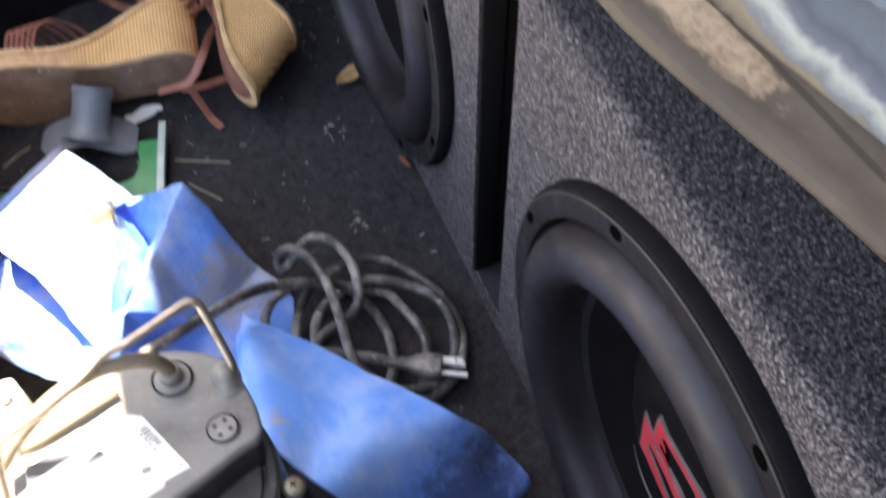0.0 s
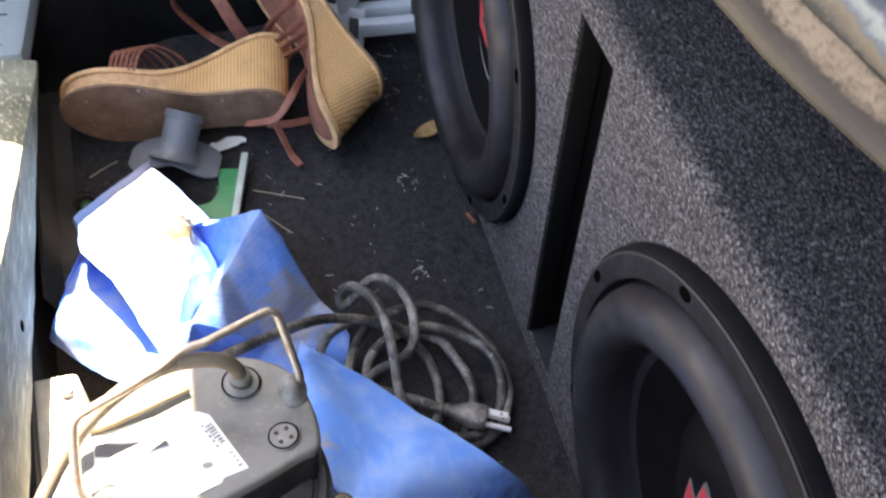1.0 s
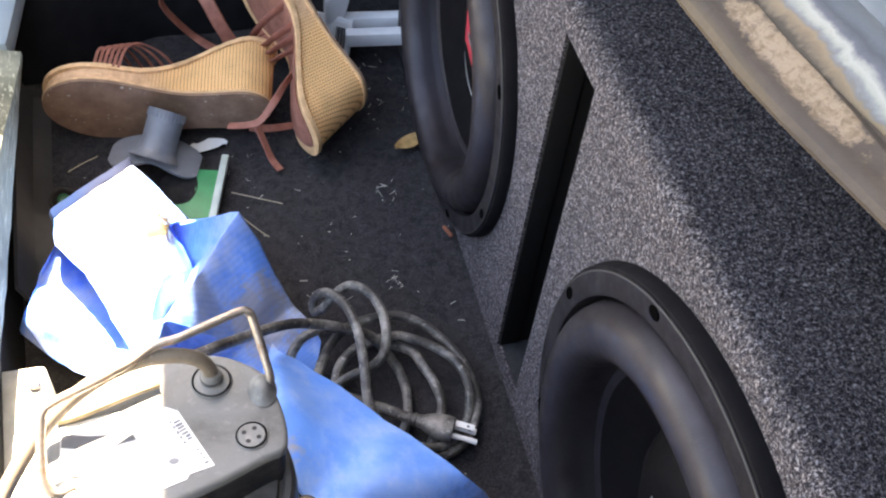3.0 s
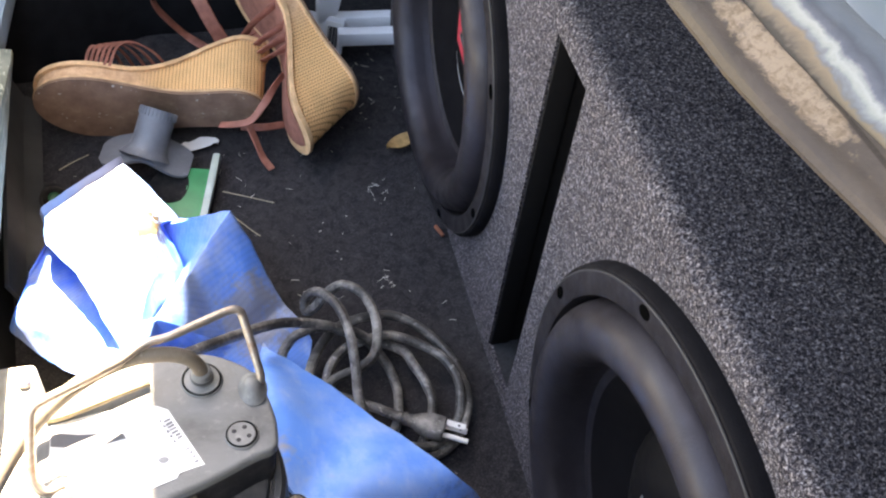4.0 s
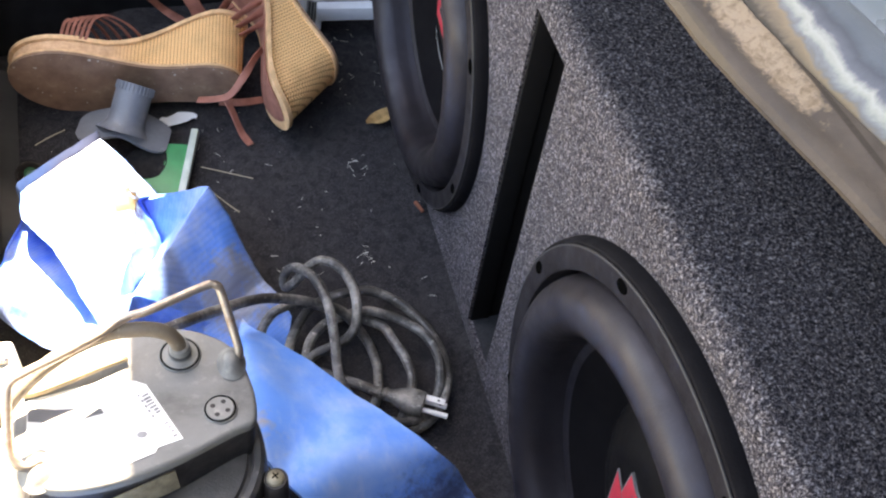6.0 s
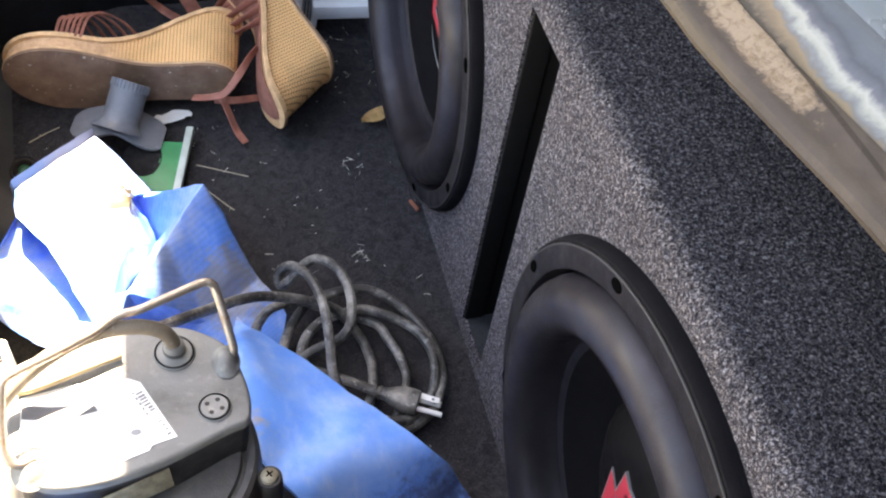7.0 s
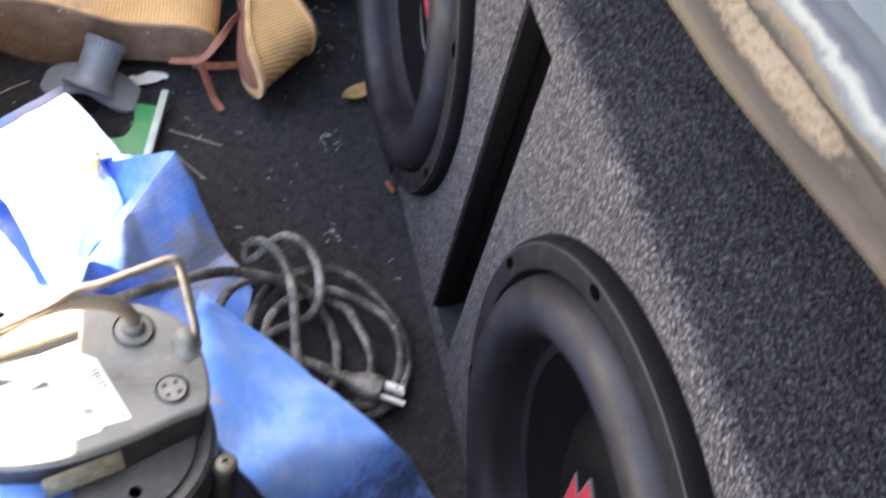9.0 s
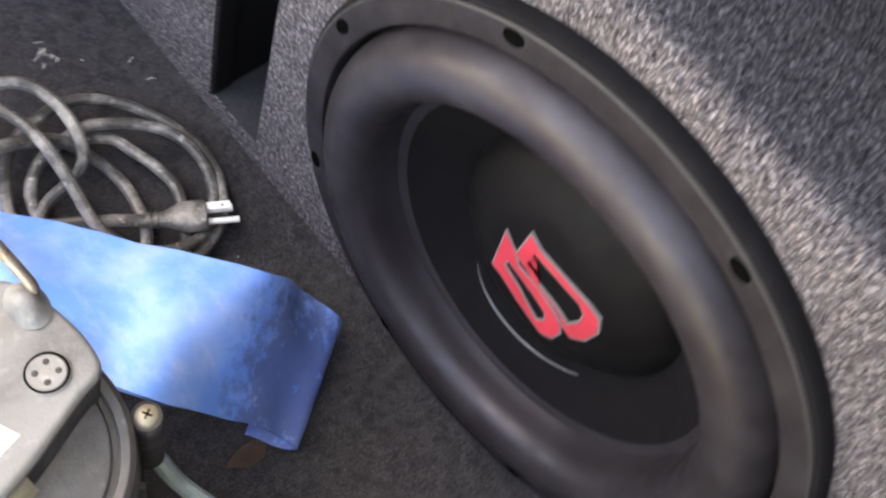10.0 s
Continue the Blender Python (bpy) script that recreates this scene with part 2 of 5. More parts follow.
def weathered_paint():
    """Grey-brown body flange with a patch of flaking tan filler and a worn tan edge."""
    k = Nodes("weathered_paint", 0.68, 0.0, 0.2)
    x, y = across_lip(k)
    grime = k.noise(70, 5, 0.6)
    flake = k.noise(190, 6, 0.75, distort=0.4)
    base = k.ramp(grime, (0.3, (0.034, 0.027, 0.023)), (0.7, (0.058, 0.045, 0.038)))
    chip = k.noise(420, 5, 0.7, distort=1.2)
    dx = total(k, offset(k, x, LIP_ZERO - 0.1078, 0.0080), None, "POWER", 2.0)
    dy = total(k, offset(k, y, -0.310 + 0.2113, 0.044), None, "POWER", 2.0)
    ring = total(k, total(k, dx, dy), total(k, flake, None, "MULTIPLY", 2.0))
    scab = k.ramp(total(k, ring, None, "MULTIPLY", 0.5), (0.60, 0.85), (0.74, 0.0))
    tone = k.ramp(k.mix(0.45, flake, chip), (0.36, (0.085, 0.060, 0.041)), (0.44, (0.150, 0.108, 0.074)), (0.54, (0.220, 0.164, 0.120)), (0.68, (0.16, 0.114, 0.083)))
    base = k.mix(scab, base, tone)
    edge = total(k, offset(k, x, LIP_ZERO - 0.1172, 0.004), total(k, grime, None, "MULTIPLY", 0.3))
    base = k.mix(k.ramp(edge, (0.0, 0.75), (0.16, 0.0)), base, (0.060, 0.046, 0.033))
    groove = k.ramp(total(k, offset(k, x, LIP_ZERO - 0.1150, 0.0016), None, "POWER", 2.0), (0.3, 0.55), (1.0, 0.0))
    base = k.mix(groove, base, (0.045, 0.036, 0.033))
    crease = k.ramp(total(k, offset(k, x, LIP_ZERO - 0.1032, 0.0008), None, "POWER", 2.0), (0.4, 0.85), (1.0, 0.0))
    base = k.mix(crease, base, (0.02, 0.015, 0.012))
    k.colour(base)
    k.bump(k.mix(0.6, grime, k.mix(scab, flake, k.mix(0.5, flake, chip))), 0.5, 0.002)
    return k.m


def peeling_silver():
    """Rolled seam: brown dirt, then silver-grey, a chalky white crest and dark blue behind."""
    k = Nodes("peeling_silver", 0.6, 0.0, 0.25)
    x, y = across_lip(k)
    chalk = k.noise(75, 6, 0.66, distort=0.5)
    wide = k.noise(26, 3, 0.5)
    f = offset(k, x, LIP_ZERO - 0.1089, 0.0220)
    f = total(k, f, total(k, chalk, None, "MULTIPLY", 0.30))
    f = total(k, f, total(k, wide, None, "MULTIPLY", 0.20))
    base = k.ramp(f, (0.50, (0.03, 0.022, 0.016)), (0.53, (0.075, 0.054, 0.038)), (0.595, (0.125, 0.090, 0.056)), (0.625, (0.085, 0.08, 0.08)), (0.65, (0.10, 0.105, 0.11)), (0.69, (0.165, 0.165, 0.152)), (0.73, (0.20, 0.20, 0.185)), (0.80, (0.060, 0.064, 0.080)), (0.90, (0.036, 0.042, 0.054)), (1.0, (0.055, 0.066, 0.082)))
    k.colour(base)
    k.bump(chalk, 0.4, 0.0015)
    return k.m


def car_paint(name, col):
    k = Nodes(name, 0.3, 0.25, 0.5)
    n = k.noise(30, 5)
    k.colour(k.mix(k.ramp(n, (0.4, 0.0), (0.8, 0.35)), col, tuple(0.8 * c + 0.03 for c in col)))
    k.rough(k.ramp(k.noise(80, 4), (0.3, 0.22), (0.75, 0.5)))
    return k.m


def scratched_sill():
    """Cream-gold painted sheet, dusty, with fine scratches along it."""
    k = Nodes("scratched_sill", 0.75, 0.0, 0.12)
    n = k.noise(26, 6, 0.7)
    base = k.ramp(n, (0.3, (0.13, 0.13, 0.095)), (0.55, (0.22, 0.215, 0.16)), (0.8, (0.36, 0.345, 0.26)))
    line = k.noise(55, 3, 0.7, at=k.scaled(6, 0.35, 7, (0.30, 0, 0.1)))
    base = k.mix(k.ramp(line, (0.56, 0.0), (0.66, 0.75)), base, (0.70, 0.67, 0.50))
    k.colour(base)
    k.bump(line, 0.25, 0.001)
    return k.m


def steel(name, col=(0.42, 0.36, 0.31), rough=0.35):
    k = Nodes(name, rough, 0.85)
    n = k.noise(120, 5, 0.7)
    k.colour(k.mix(k.ramp(n, (0.5, 0.0), (0.75, 0.8)), col, (0.30, 0.17, 0.1)))
    k.rough(k.ramp(n, (0.4, rough), (0.75, min(1, rough + 0.35))))
    return k.m


def plain(name, col, rough=0.6, metal=0.0, spread=0.25, scale=60, gloss=0.5):
    k = Nodes(name, rough, metal, gloss)
    k.colour(k.mix(k.ramp(k.noise(scale, 5), (0.35, 0.0), (0.75, 1.0)), col, tuple(c * (1 - spread) for c in col)))
    k.bump(k.noise(scale * 8, 2), 0.1, 0.0005)
    return k.m


M_BOX = heather_carpet()
M_FLOOR = floor_carpet()
M_FELT = plain("black_felt", (0.010, 0.010, 0.0115), 0.95, gloss=0.12, scale=45, spread=0.5)
M_PORT = plain("port_black", (0.008, 0.007, 0.007), 0.8, gloss=0.15)
M_PORTFLOOR = plain("port_carpet", (0.022, 0.022, 0.025), 0.95, scale=500, spread=0.6)
M_GASKET = plastic("gasket_foam", (0.007, 0.0062, 0.0072), 0.9, 0.05, (0.08, 0.072, 0.076), 0.5, 0.08)
M_FLANGE = plastic("flange_steel", (0.0105, 0.0088, 0.0105), 0.62, 0.14, (0.09, 0.080, 0.088), 0.5, 0.14)
M_EDGE = plain("flange_edge_glint", (0.020, 0.018, 0.019), 0.6)
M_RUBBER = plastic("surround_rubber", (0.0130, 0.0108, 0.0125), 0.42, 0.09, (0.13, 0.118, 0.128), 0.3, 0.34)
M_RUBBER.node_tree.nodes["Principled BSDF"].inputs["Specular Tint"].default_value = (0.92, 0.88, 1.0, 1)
M_CONE = plastic("cone_fibre", (0.0050, 0.0042, 0.0048), 0.8, 0.01, (0.1, 0.1, 0.1), 0.3, 0.06)
M_CAP = plastic("cap_gloss", (0.0046, 0.0038, 0.0040), 0.55, 0.01, (0.1, 0.1, 0.1), 0.05, 0.08)
M_RED = plain("logo_red", (0.46, 0.030, 0.046), 0.5)
M_SILVER = plain("logo_silver", (0.20, 0.195, 0.195), 0.5, 0.3)
M_HOLE = plain("hole_dark", (0.002, 0.002, 0.002), 0.95, gloss=0.0)
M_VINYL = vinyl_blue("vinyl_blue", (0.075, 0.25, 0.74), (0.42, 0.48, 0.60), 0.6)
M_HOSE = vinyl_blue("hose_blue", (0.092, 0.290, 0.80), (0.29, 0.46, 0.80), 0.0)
M_JUTE = jute()
M_SOLE = dusty_sole()
M_RIM = leather("tan_rim", (0.52, 0.31, 0.16))
M_STRAP = leather("brown_strap", (0.21, 0.072, 0.048))
M_FOOTBED = leather("brown_footbed", (0.20, 0.075, 0.05), 0.7)
M_LIP = weathered_paint()
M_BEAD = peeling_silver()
M_BODY = car_paint("faded_blue_paint", (0.075, 0.098, 0.118))
# pale paint, so the unseen lid throws light down into the boot
M_LID = plain("lid_bounce_paint", (0.74, 0.75, 0.76), 0.5)
M_SILL = scratched_sill()
M_LEDGE = plain("cream_paint", (0.60, 0.57, 0.49), 0.5, spread=0.35)
M_TRIM = plastic("grey_trim", (0.22, 0.265, 0.29), 0.55, 0.15, (0.4, 0.42, 0.43))
M_RIB_SHADE = plain("trim_rib_shade", (0.07, 0.085, 0.095), 0.7)
M_PUMP = worn_housing()
M_PUMPLOW = plastic("pump_base", (0.019, 0.017, 0.019), 0.55, 0.25, (0.14, 0.125, 0.12), 0.4)
M_PUMPMID = plastic("pump_shelf", (0.060, 0.057, 0.058), 0.5, 0.4, (0.24, 0.23, 0.22), 0.4)
M_STEEL = steel("handle_steel")
M_PAPER = plain("paper", (0.80, 0.79, 0.77), 0.6, spread=0.08)
M_INK = plain("ink_grey", (0.040, 0.040, 0.043), 0.7, gloss=0.1)
M_PRINT = plain("faded_print", (0.22, 0.22, 0.23), 0.7)
M_BANDINK = plain("band_ink", (0.15, 0.15, 0.158), 0.75, gloss=0.1)
M_BAND = plain("printed_grey", (0.27, 0.27, 0.28), 0.6)
M_CORD = plastic("cord_rubber", (0.042, 0.039, 0.036), 0.5, 0.85, (0.50, 0.47, 0.43), 0.6)
M_CORDTAN = plastic("cord_dusty", (0.15, 0.12, 0.09), 0.6, 0.6, (0.42, 0.36, 0.28), 0.3)
M_BLADE = plain("blade_nickel", (0.80, 0.78, 0.75), 0.5, 0.0, 0.1)
M_PVC = plastic("grey_pvc", (0.125, 0.132, 0.147), 0.40, 0.25, (0.38, 0.40, 0.42), 0.15)
M_BLACKPL = plastic("black_plastic", (0.009, 0.009, 0.010), 0.75, 0.08, gloss=0.15)
M_GREEN = plain("green_plastic", (0.02, 0.26, 0.10), 0.4)
M_DARKGREEN = plain("dark_green_plastic", (0.012, 0.10, 0.045), 0.5)
# grey-mauve tone stands in for shade on the bag's upturned edge, with dust
M_HEM = plastic("shaded_hem", (0.15, 0.14, 0.165), 0.8, 0.4, (0.24, 0.22, 0.21))
M_WHITEPL = plain("white_plastic", (0.86, 0.87, 0.89), 0.4, spread=0.08)
M_STICK = plain("milky_plastic", (0.45, 0.52, 0.47), 0.4)
M_LEAF = plain("dry_leaf", (0.56, 0.34, 0.14), 0.8, spread=0.5, scale=160)
M_STRAW = plain("dry_grass", (0.48, 0.42, 0.30), 0.85)
M_LINT = plain("pale_lint", (0.82, 0.79, 0.72), 0.9, spread=0.4)
M_RUSTBIT = plain("rust_chip", (0.26, 0.09, 0.05), 0.9)
M_CRUMB = plain("brown_crumb", (0.055, 0.030, 0.022), 0.95, spread=0.5)
M_TEAL = plain("pale_tube", (0.42, 0.54, 0.52), 0.5)
M_BRASS = plain("brass_tag", (0.36, 0.31, 0.22), 0.5, 0.3, 0.5, 220)
M_GROUND = plain("asphalt_ground", (0.20, 0.205, 0.215), 0.9, scale=4)


# ---- mesh helpers ----
def part(name, bm, material, parent=None, label="", smooth=35):
    """Links a bmesh as one mesh object, under parent where given."""
    bmesh.ops.recalc_face_normals(bm, faces=bm.faces)
    me = bpy.data.meshes.new(name)
    bm.to_mesh(me)
    bm.free()
    me.materials.append(material)
    if smooth:
        me.shade_smooth()
        me.set_sharp_from_angle(angle=radians(smooth))
    ob = new(name, me)
    if parent is not None:
        ob.parent = parent
    if label:
        ob["label"] = label
    return ob


def thing(name, label, category, m=None, group="", kind=""):
    ob = new(name)
    ob.empty_display_size = 0.02
    if m is not None:
        ob.matrix_world = m
    return tagged(ob, label, category, group, kind)


def block(lo, hi, bevel=0.0, m=None):
    bm = bmesh.new()
    bmesh.ops.create_cube(bm, size=1)
    for v in bm.verts:
        v.co = Vector([a + (b - a) * (c + 0.5) for a, b, c in zip(lo, hi, v.co)])
    if bevel:
        bmesh.ops.bevel(bm, geom=bm.edges[:], offset=bevel, segments=2, affect="EDGES", profile=0.6)
    if m is not None:
        bm.transform(m)
    return bm


def spin(profile, segments=72, close=False):
    """A turned shape: profile of (radius, height) round the z axis."""
    bm = bmesh.new()
    rings = []
    for r, h in profile:
        if r < 1e-6:
            rings.append([bm.verts.new((0, 0, h))])
        else:
            rings.append([bm.verts.new((r * math.cos(a), r * math.sin(a), h)) for a in (2 * math.pi * k / segments for k in range(segments))])
    pairs = list(zip(rings, rings[1:]))
    if close:
        pairs.append((rings[-1], rings[0]))
    for a, b in pairs:
        for k in range(segments):
            n = (k + 1) % segments
            q = [a[k % len(a)], a[n % len(a)], b[n % len(b)], b[k % len(b)]]
            q = list(dict.fromkeys(q))
            if len(q) > 2:
                bm.faces.new(q)
    return bm


def curve_points(knots, steps=8, closed=False):
    """A smooth line through the knots."""
    p = [Vector(k) for k in knots]
    n = len(p)
    out = []
    for i in range(n if closed else n - 1):
        if closed:
            a, b, c, d = (p[(i + k) % n] for k in (-1, 0, 1, 2))
        else:
            b, c = p[i], p[i + 1]
            a = p[i - 1] if i else b * 2 - c
            d = p[i + 2] if i + 2 < n else c * 2 - b
        for s in range(steps):
            t = s / steps
            out.append(0.5 * ((2 * b) + (c - a) * t + (2 * a - 5 * b + 4 * c - d) * t * t + (3 * b - a - 3 * c + d) * t**3))
    if not closed:
        out.append(p[-1])
    return out


def tube(knots, radius, sides=10, steps=8, closed=False, taper=None, bm=None):
    bm = bm or bmesh.new()
    pts = curve_points(knots, steps, closed) if steps > 1 else [Vector(k) for k in knots]
    n = len(pts)
    rings = []
    normal = None
    for i, p in enumerate(pts):
        if closed:
            d = (pts[(i + 1) % n] - pts[i - 1]).normalized()
        else:
            d = (pts[min(i + 1, n - 1)] - pts[max(i - 1, 0)]).normalized()
        if normal is None:
            normal = d.orthogonal().normalized()
        normal = (normal - d * normal.dot(d)).normalized()
        side = d.cross(normal)
        r = radius * (taper(i / (n - 1)) if taper else 1)
        rings.append([bm.verts.new(p + r * (math.cos(a) * normal + math.sin(a) * side)) for a in (2 * math.pi * k / sides for k in range(sides))])
    for i in range(n if closed else n - 1):
        a, b = rings[i], rings[(i + 1) % n]
        for k in range(sides):
            bm.faces.new((a[k], a[(k + 1) % sides], b[(k + 1) % sides], b[k]))
    if not closed:
        bm.faces.new(rings[0][::-1])
        bm.faces.new(rings[-1])
    return bm


def ribbon(knots, width, thick, across, steps=8, bm=None):
    """A strap of even width; across is the strap's width direction, or one for each knot."""
    bm = bm or bmesh.new()
    pts = curve_points(knots, steps)
    n = len(pts)
    ways = [Vector(a) for a in across] if isinstance(across[0], (tuple, list, Vector)) else None
    rings = []
    for i, p in enumerate(pts):
        d = (pts[min(i + 1, n - 1)] - pts[max(i - 1, 0)]).normalized()
        if ways:
            f = i / (n - 1) * (len(ways) - 1)
            k = min(int(f), len(ways) - 2)
            w = ways[k].lerp(ways[k + 1], f - k)
        else:
            w = Vector(across)
        w = (w - d * w.dot(d)).normalized()
        up = d.cross(w)
        rings.append([bm.verts.new(p + w * width * a / 2 + up * thick * b / 2) for a, b in ((-1, -0.5), (-0.85, 1), (0.85, 1), (1, -0.5), (0.85, -1), (-0.85, -1))])
    for a, b in zip(rings, rings[1:]):
        for k in range(6):
            bm.faces.new((a[k], a[(k + 1) % 6], b[(k + 1) % 6], b[k]))
    bm.faces.new(rings[0][::-1])
    bm.faces.new(rings[-1])
    return bm


def sheet(rows, thick, bm=None):
    """A sheet through rows of points, given a thickness along its own normals."""
    bm = bm or bmesh.new()
    nu, nv = len(rows), len(rows[0])
    g = [[Vector(p) for p in row] for row in rows]
    top, low = [], []
    for i in range(nu):
        a, b = [], []
        for j in range(nv):
            du = g[min(i + 1, nu - 1)][j] - g[max(i - 1, 0)][j]
            dv = g[i][min(j + 1, nv - 1)] - g[i][max(j - 1, 0)]
            n = du.cross(dv).normalized()
            a.append(bm.verts.new(g[i][j] + n * thick / 2))
            b.append(bm.verts.new(g[i][j] - n * thick / 2))
        top.append(a)
        low.append(b)
    for i in range(nu - 1):
        for j in range(nv - 1):
            bm.faces.new((top[i][j], top[i + 1][j], top[i + 1][j + 1], top[i][j + 1]))
            bm.faces.new((low[i][j], low[i][j + 1], low[i + 1][j + 1], low[i + 1][j]))
    rim = [(i, 0) for i in range(nu)] + [(nu - 1, j) for j in range(1, nv)] + [(i, nv - 1) for i in range(nu - 2, -1, -1)] + [(0, j) for j in range(nv - 2, 0, -1)]
    for (i, j), (k, l) in zip(rim, rim[1:] + rim[:1]):
        bm.faces.new((top[i][j], low[i][j], low[k][l], top[k][l]))
    return bm


def extrude_outline(outline, lo, hi, bevel=0.0, segments=2):
    """A prism over an outline in the xy plane."""
    bm = bmesh.new()
    f = bm.faces.new([bm.verts.new((x, y, lo)) for x, y in outline])
    r = bmesh.ops.extrude_face_region(bm, geom=[f])
    for v in r["geom"]:
        if isinstance(v, bmesh.types.BMVert):
            v.co.z = hi
    if bevel:
        bmesh.ops.recalc_face_normals(bm, faces=bm.faces)
        rim = [e for e in bm.edges if abs(e.verts[0].co.z - hi) < 1e-6 and abs(e.verts[1].co.z - hi) < 1e-6]
        bmesh.ops.bevel(bm, geom=rim, offset=bevel, segments=segments, affect="EDGES", profile=0.5)
    return bm


# ---- the boot of the car: floor, walls, body edges ----
def setting(name, bm, material, label="", category="", smooth=35):
    return tagged(part(name, bm, material, None, "", smooth), label, category, "", "structure")


bm = bmesh.new()
bmesh.ops.create_grid(bm, x_segments=60, y_segments=90, size=0.5)
for v in bm.verts:
    v.co.x = -0.07 + v.co.x * 1.06
    v.co.y = 0.055 + v.co.y * 1.43
    v.co.z = -0.003 + 0.003 * noise.noise(v.co * 9) if v.co.x < -0.03 else -0.003
setting("floor", bm, M_FLOOR, "worn black needle-felt carpet dotted with lint", "carpet")
setting("wall_far", block((-0.60, 0.77, -0.05), (0.60, 0.80, 0.66)), M_FELT, "black felt-lined side of the boot", "wall")
# near side, unseen: wall stands close in to keep light off the box
setting("wall_near", block((-0.60, -0.69, -0.05), (0.60, -0.66, 0.66)), M_FELT, "unseen black near side of the boot, set close to block light", "wall")
setting("wall_front", block((0.47, -0.66, -0.05), (0.50, 0.77, 0.66)), M_FELT, "black felt-lined seat back wall", "wall")
setting("ground", block((-300, -300, -0.62), (300, 300, -0.60)), M_GROUND, "pale concrete ground under the car", "ground")

# rear wall: soft felt sheet that leans outwards and bulges a little
rows = []
for i in range(25):
    y = -0.66 + 1.43 * i / 24
    rows.append([(-0.43 - 0.02 * math.sin(3 * y) - lean, y, z + 0.004 * noise.noise(Vector((y * 8, z * 9, 0)))) for lean, z in ((0, -0.003), (0.006, 0.03), (0.004, 0.06), (0.004, 0.09), (0.024, 0.115))])
setting("wall_rear", sheet(rows, 0.006), M_FELT, "black felt lining below the rear sill", "wall")
# black sheet that bulges over the far end of the floor and darkens it
rows = []
for i in range(33):
    x = -0.47 + 0.62 * i / 32
    f = max(0.0, min(1.0, (x + 0.42) / 0.14))
    g = max(0.0, min(1.0, (x + 0.17) / 0.10))
    foot = 0.50 + 0.075 * f * f * (3 - 2 * f) + 0.125 * g * g * (3 - 2 * g)
    rows.append([(x, foot + a * (0.77 - foot) + 0.006 * noise.noise(Vector((x * 7, z * 9, 5))), z) for a, z in ((0.0, -0.004), (0.04, 0.03), (0.10, 0.08), (0.22, 0.16), (0.42, 0.25), (0.70, 0.33), (0.97, 0.37))])
setting("wall_bulge", sheet(rows, 0.004), M_FELT, "black sheet bulging over the far end of the floor", "wall", 60)
rows = [[(-0.425 - 0.02 * math.sin(3 * y) + a, y, z) for a, z in ((0.030, 0.001), (0.012, 0.012), (0.002, 0.045))] for y in (0.16 + 0.3 * k / 9 for k in range(10))]
setting("trim_felt", sheet(rows, 0.004), plain("grey_felt", (0.036, 0.036, 0.037), 0.95), "loose grey felt edge along the rear wall", "felt")


def lip_x(y):
    """How far the front edge of the opening swings in along its length."""
    d = -0.11 * (y + 0.344)
    bend = 0.10 * max(0.0, min(0.14, -0.308 - y))
    return max(-0.05, min(0.05, d)) + bend - 0.0010 * math.exp(-(((y + 0.305) / 0.04) ** 2))


def lip_strip(profile, thick, y0=-0.66, y1=0.77, n=88):
    rows = []
    for i in range(n):
        y = y0 + (y1 - y0) * i / (n - 1)
        rows.append([(x + lip_x(y), y, z + 0.0006 * noise.noise(Vector((y * 60, x * 90, z * 90)))) for x, z in profile])
    return sheet(rows, thick)


setting("trim_lip", lip_strip([(-0.1060, 0.6535), (-0.1130, 0.6555), (-0.1165, 0.6580), (-0.1178, 0.6602), (-0.1172, 0.6616), (-0.1158, 0.6623), (-0.1142, 0.6622), (-0.1125, 0.6617), (-0.1105, 0.6618), (-0.1075, 0.6626), (-0.1050, 0.6634), (-0.1038, 0.6634), (-0.1032, 0.6622)], 0.0010, n=260), M_LIP, "dirty tan body flange with flaking filler", "car body")
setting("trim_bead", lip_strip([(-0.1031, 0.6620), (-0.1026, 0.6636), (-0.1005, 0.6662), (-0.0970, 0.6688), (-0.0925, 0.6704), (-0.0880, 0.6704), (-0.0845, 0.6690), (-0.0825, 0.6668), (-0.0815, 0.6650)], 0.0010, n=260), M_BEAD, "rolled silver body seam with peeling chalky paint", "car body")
setting("deck_front", lip_strip([(-0.0814, 0.6640), (-0.0800, 0.6656), (-0.0770, 0.6672), (-0.0700, 0.6690), (-0.05, 0.676), (0.05, 0.700), (0.30, 0.74), (0.60, 0.76)], 0.0015), M_BODY, "faded light blue car body in front of the boot", "car body")
def sheared(bm, slope, y0):
    """Swings the inner edge of a block out along its length."""
    for v in bm.verts:
        if v.co.x > -0.5:
            v.co.x += slope * (v.co.y - y0)
    return bm


# far wing, out of view: inner edge rounded in to shade bag and scraper
CORNER = [(-0.75, 0.757), (-0.335, 0.757), (-0.305, 0.742), (-0.275, 0.705), (-0.230, 0.672), (-0.150, 0.650), (0.0, 0.640), (0.0, 1.0), (-0.75, 1.0)]
setting("deck_far", extrude_outline(CORNER, 0.665, 0.685), M_BODY, "unseen light blue wing shaped to shade the far end", "car body")
# added plate out of view, keeps the sun off the ribbed sill trim
setting("deck_corner_shade", sheared(block((-0.80, 0.613, 0.665), (-0.402, 0.757, 0.684), 0.004), 0.10, 0.622), M_BODY, "unseen light blue corner plate added to shade the sill trim", "car body")
# added black sheet, hidden by the lip, stops bounce onto the box top
setting("wall_deck", block((-0.045, -0.66, 0.636), (0.47, 0.77, 0.642)), M_FELT, "unseen black sheet under the rear deck that cuts bounce", "wall")
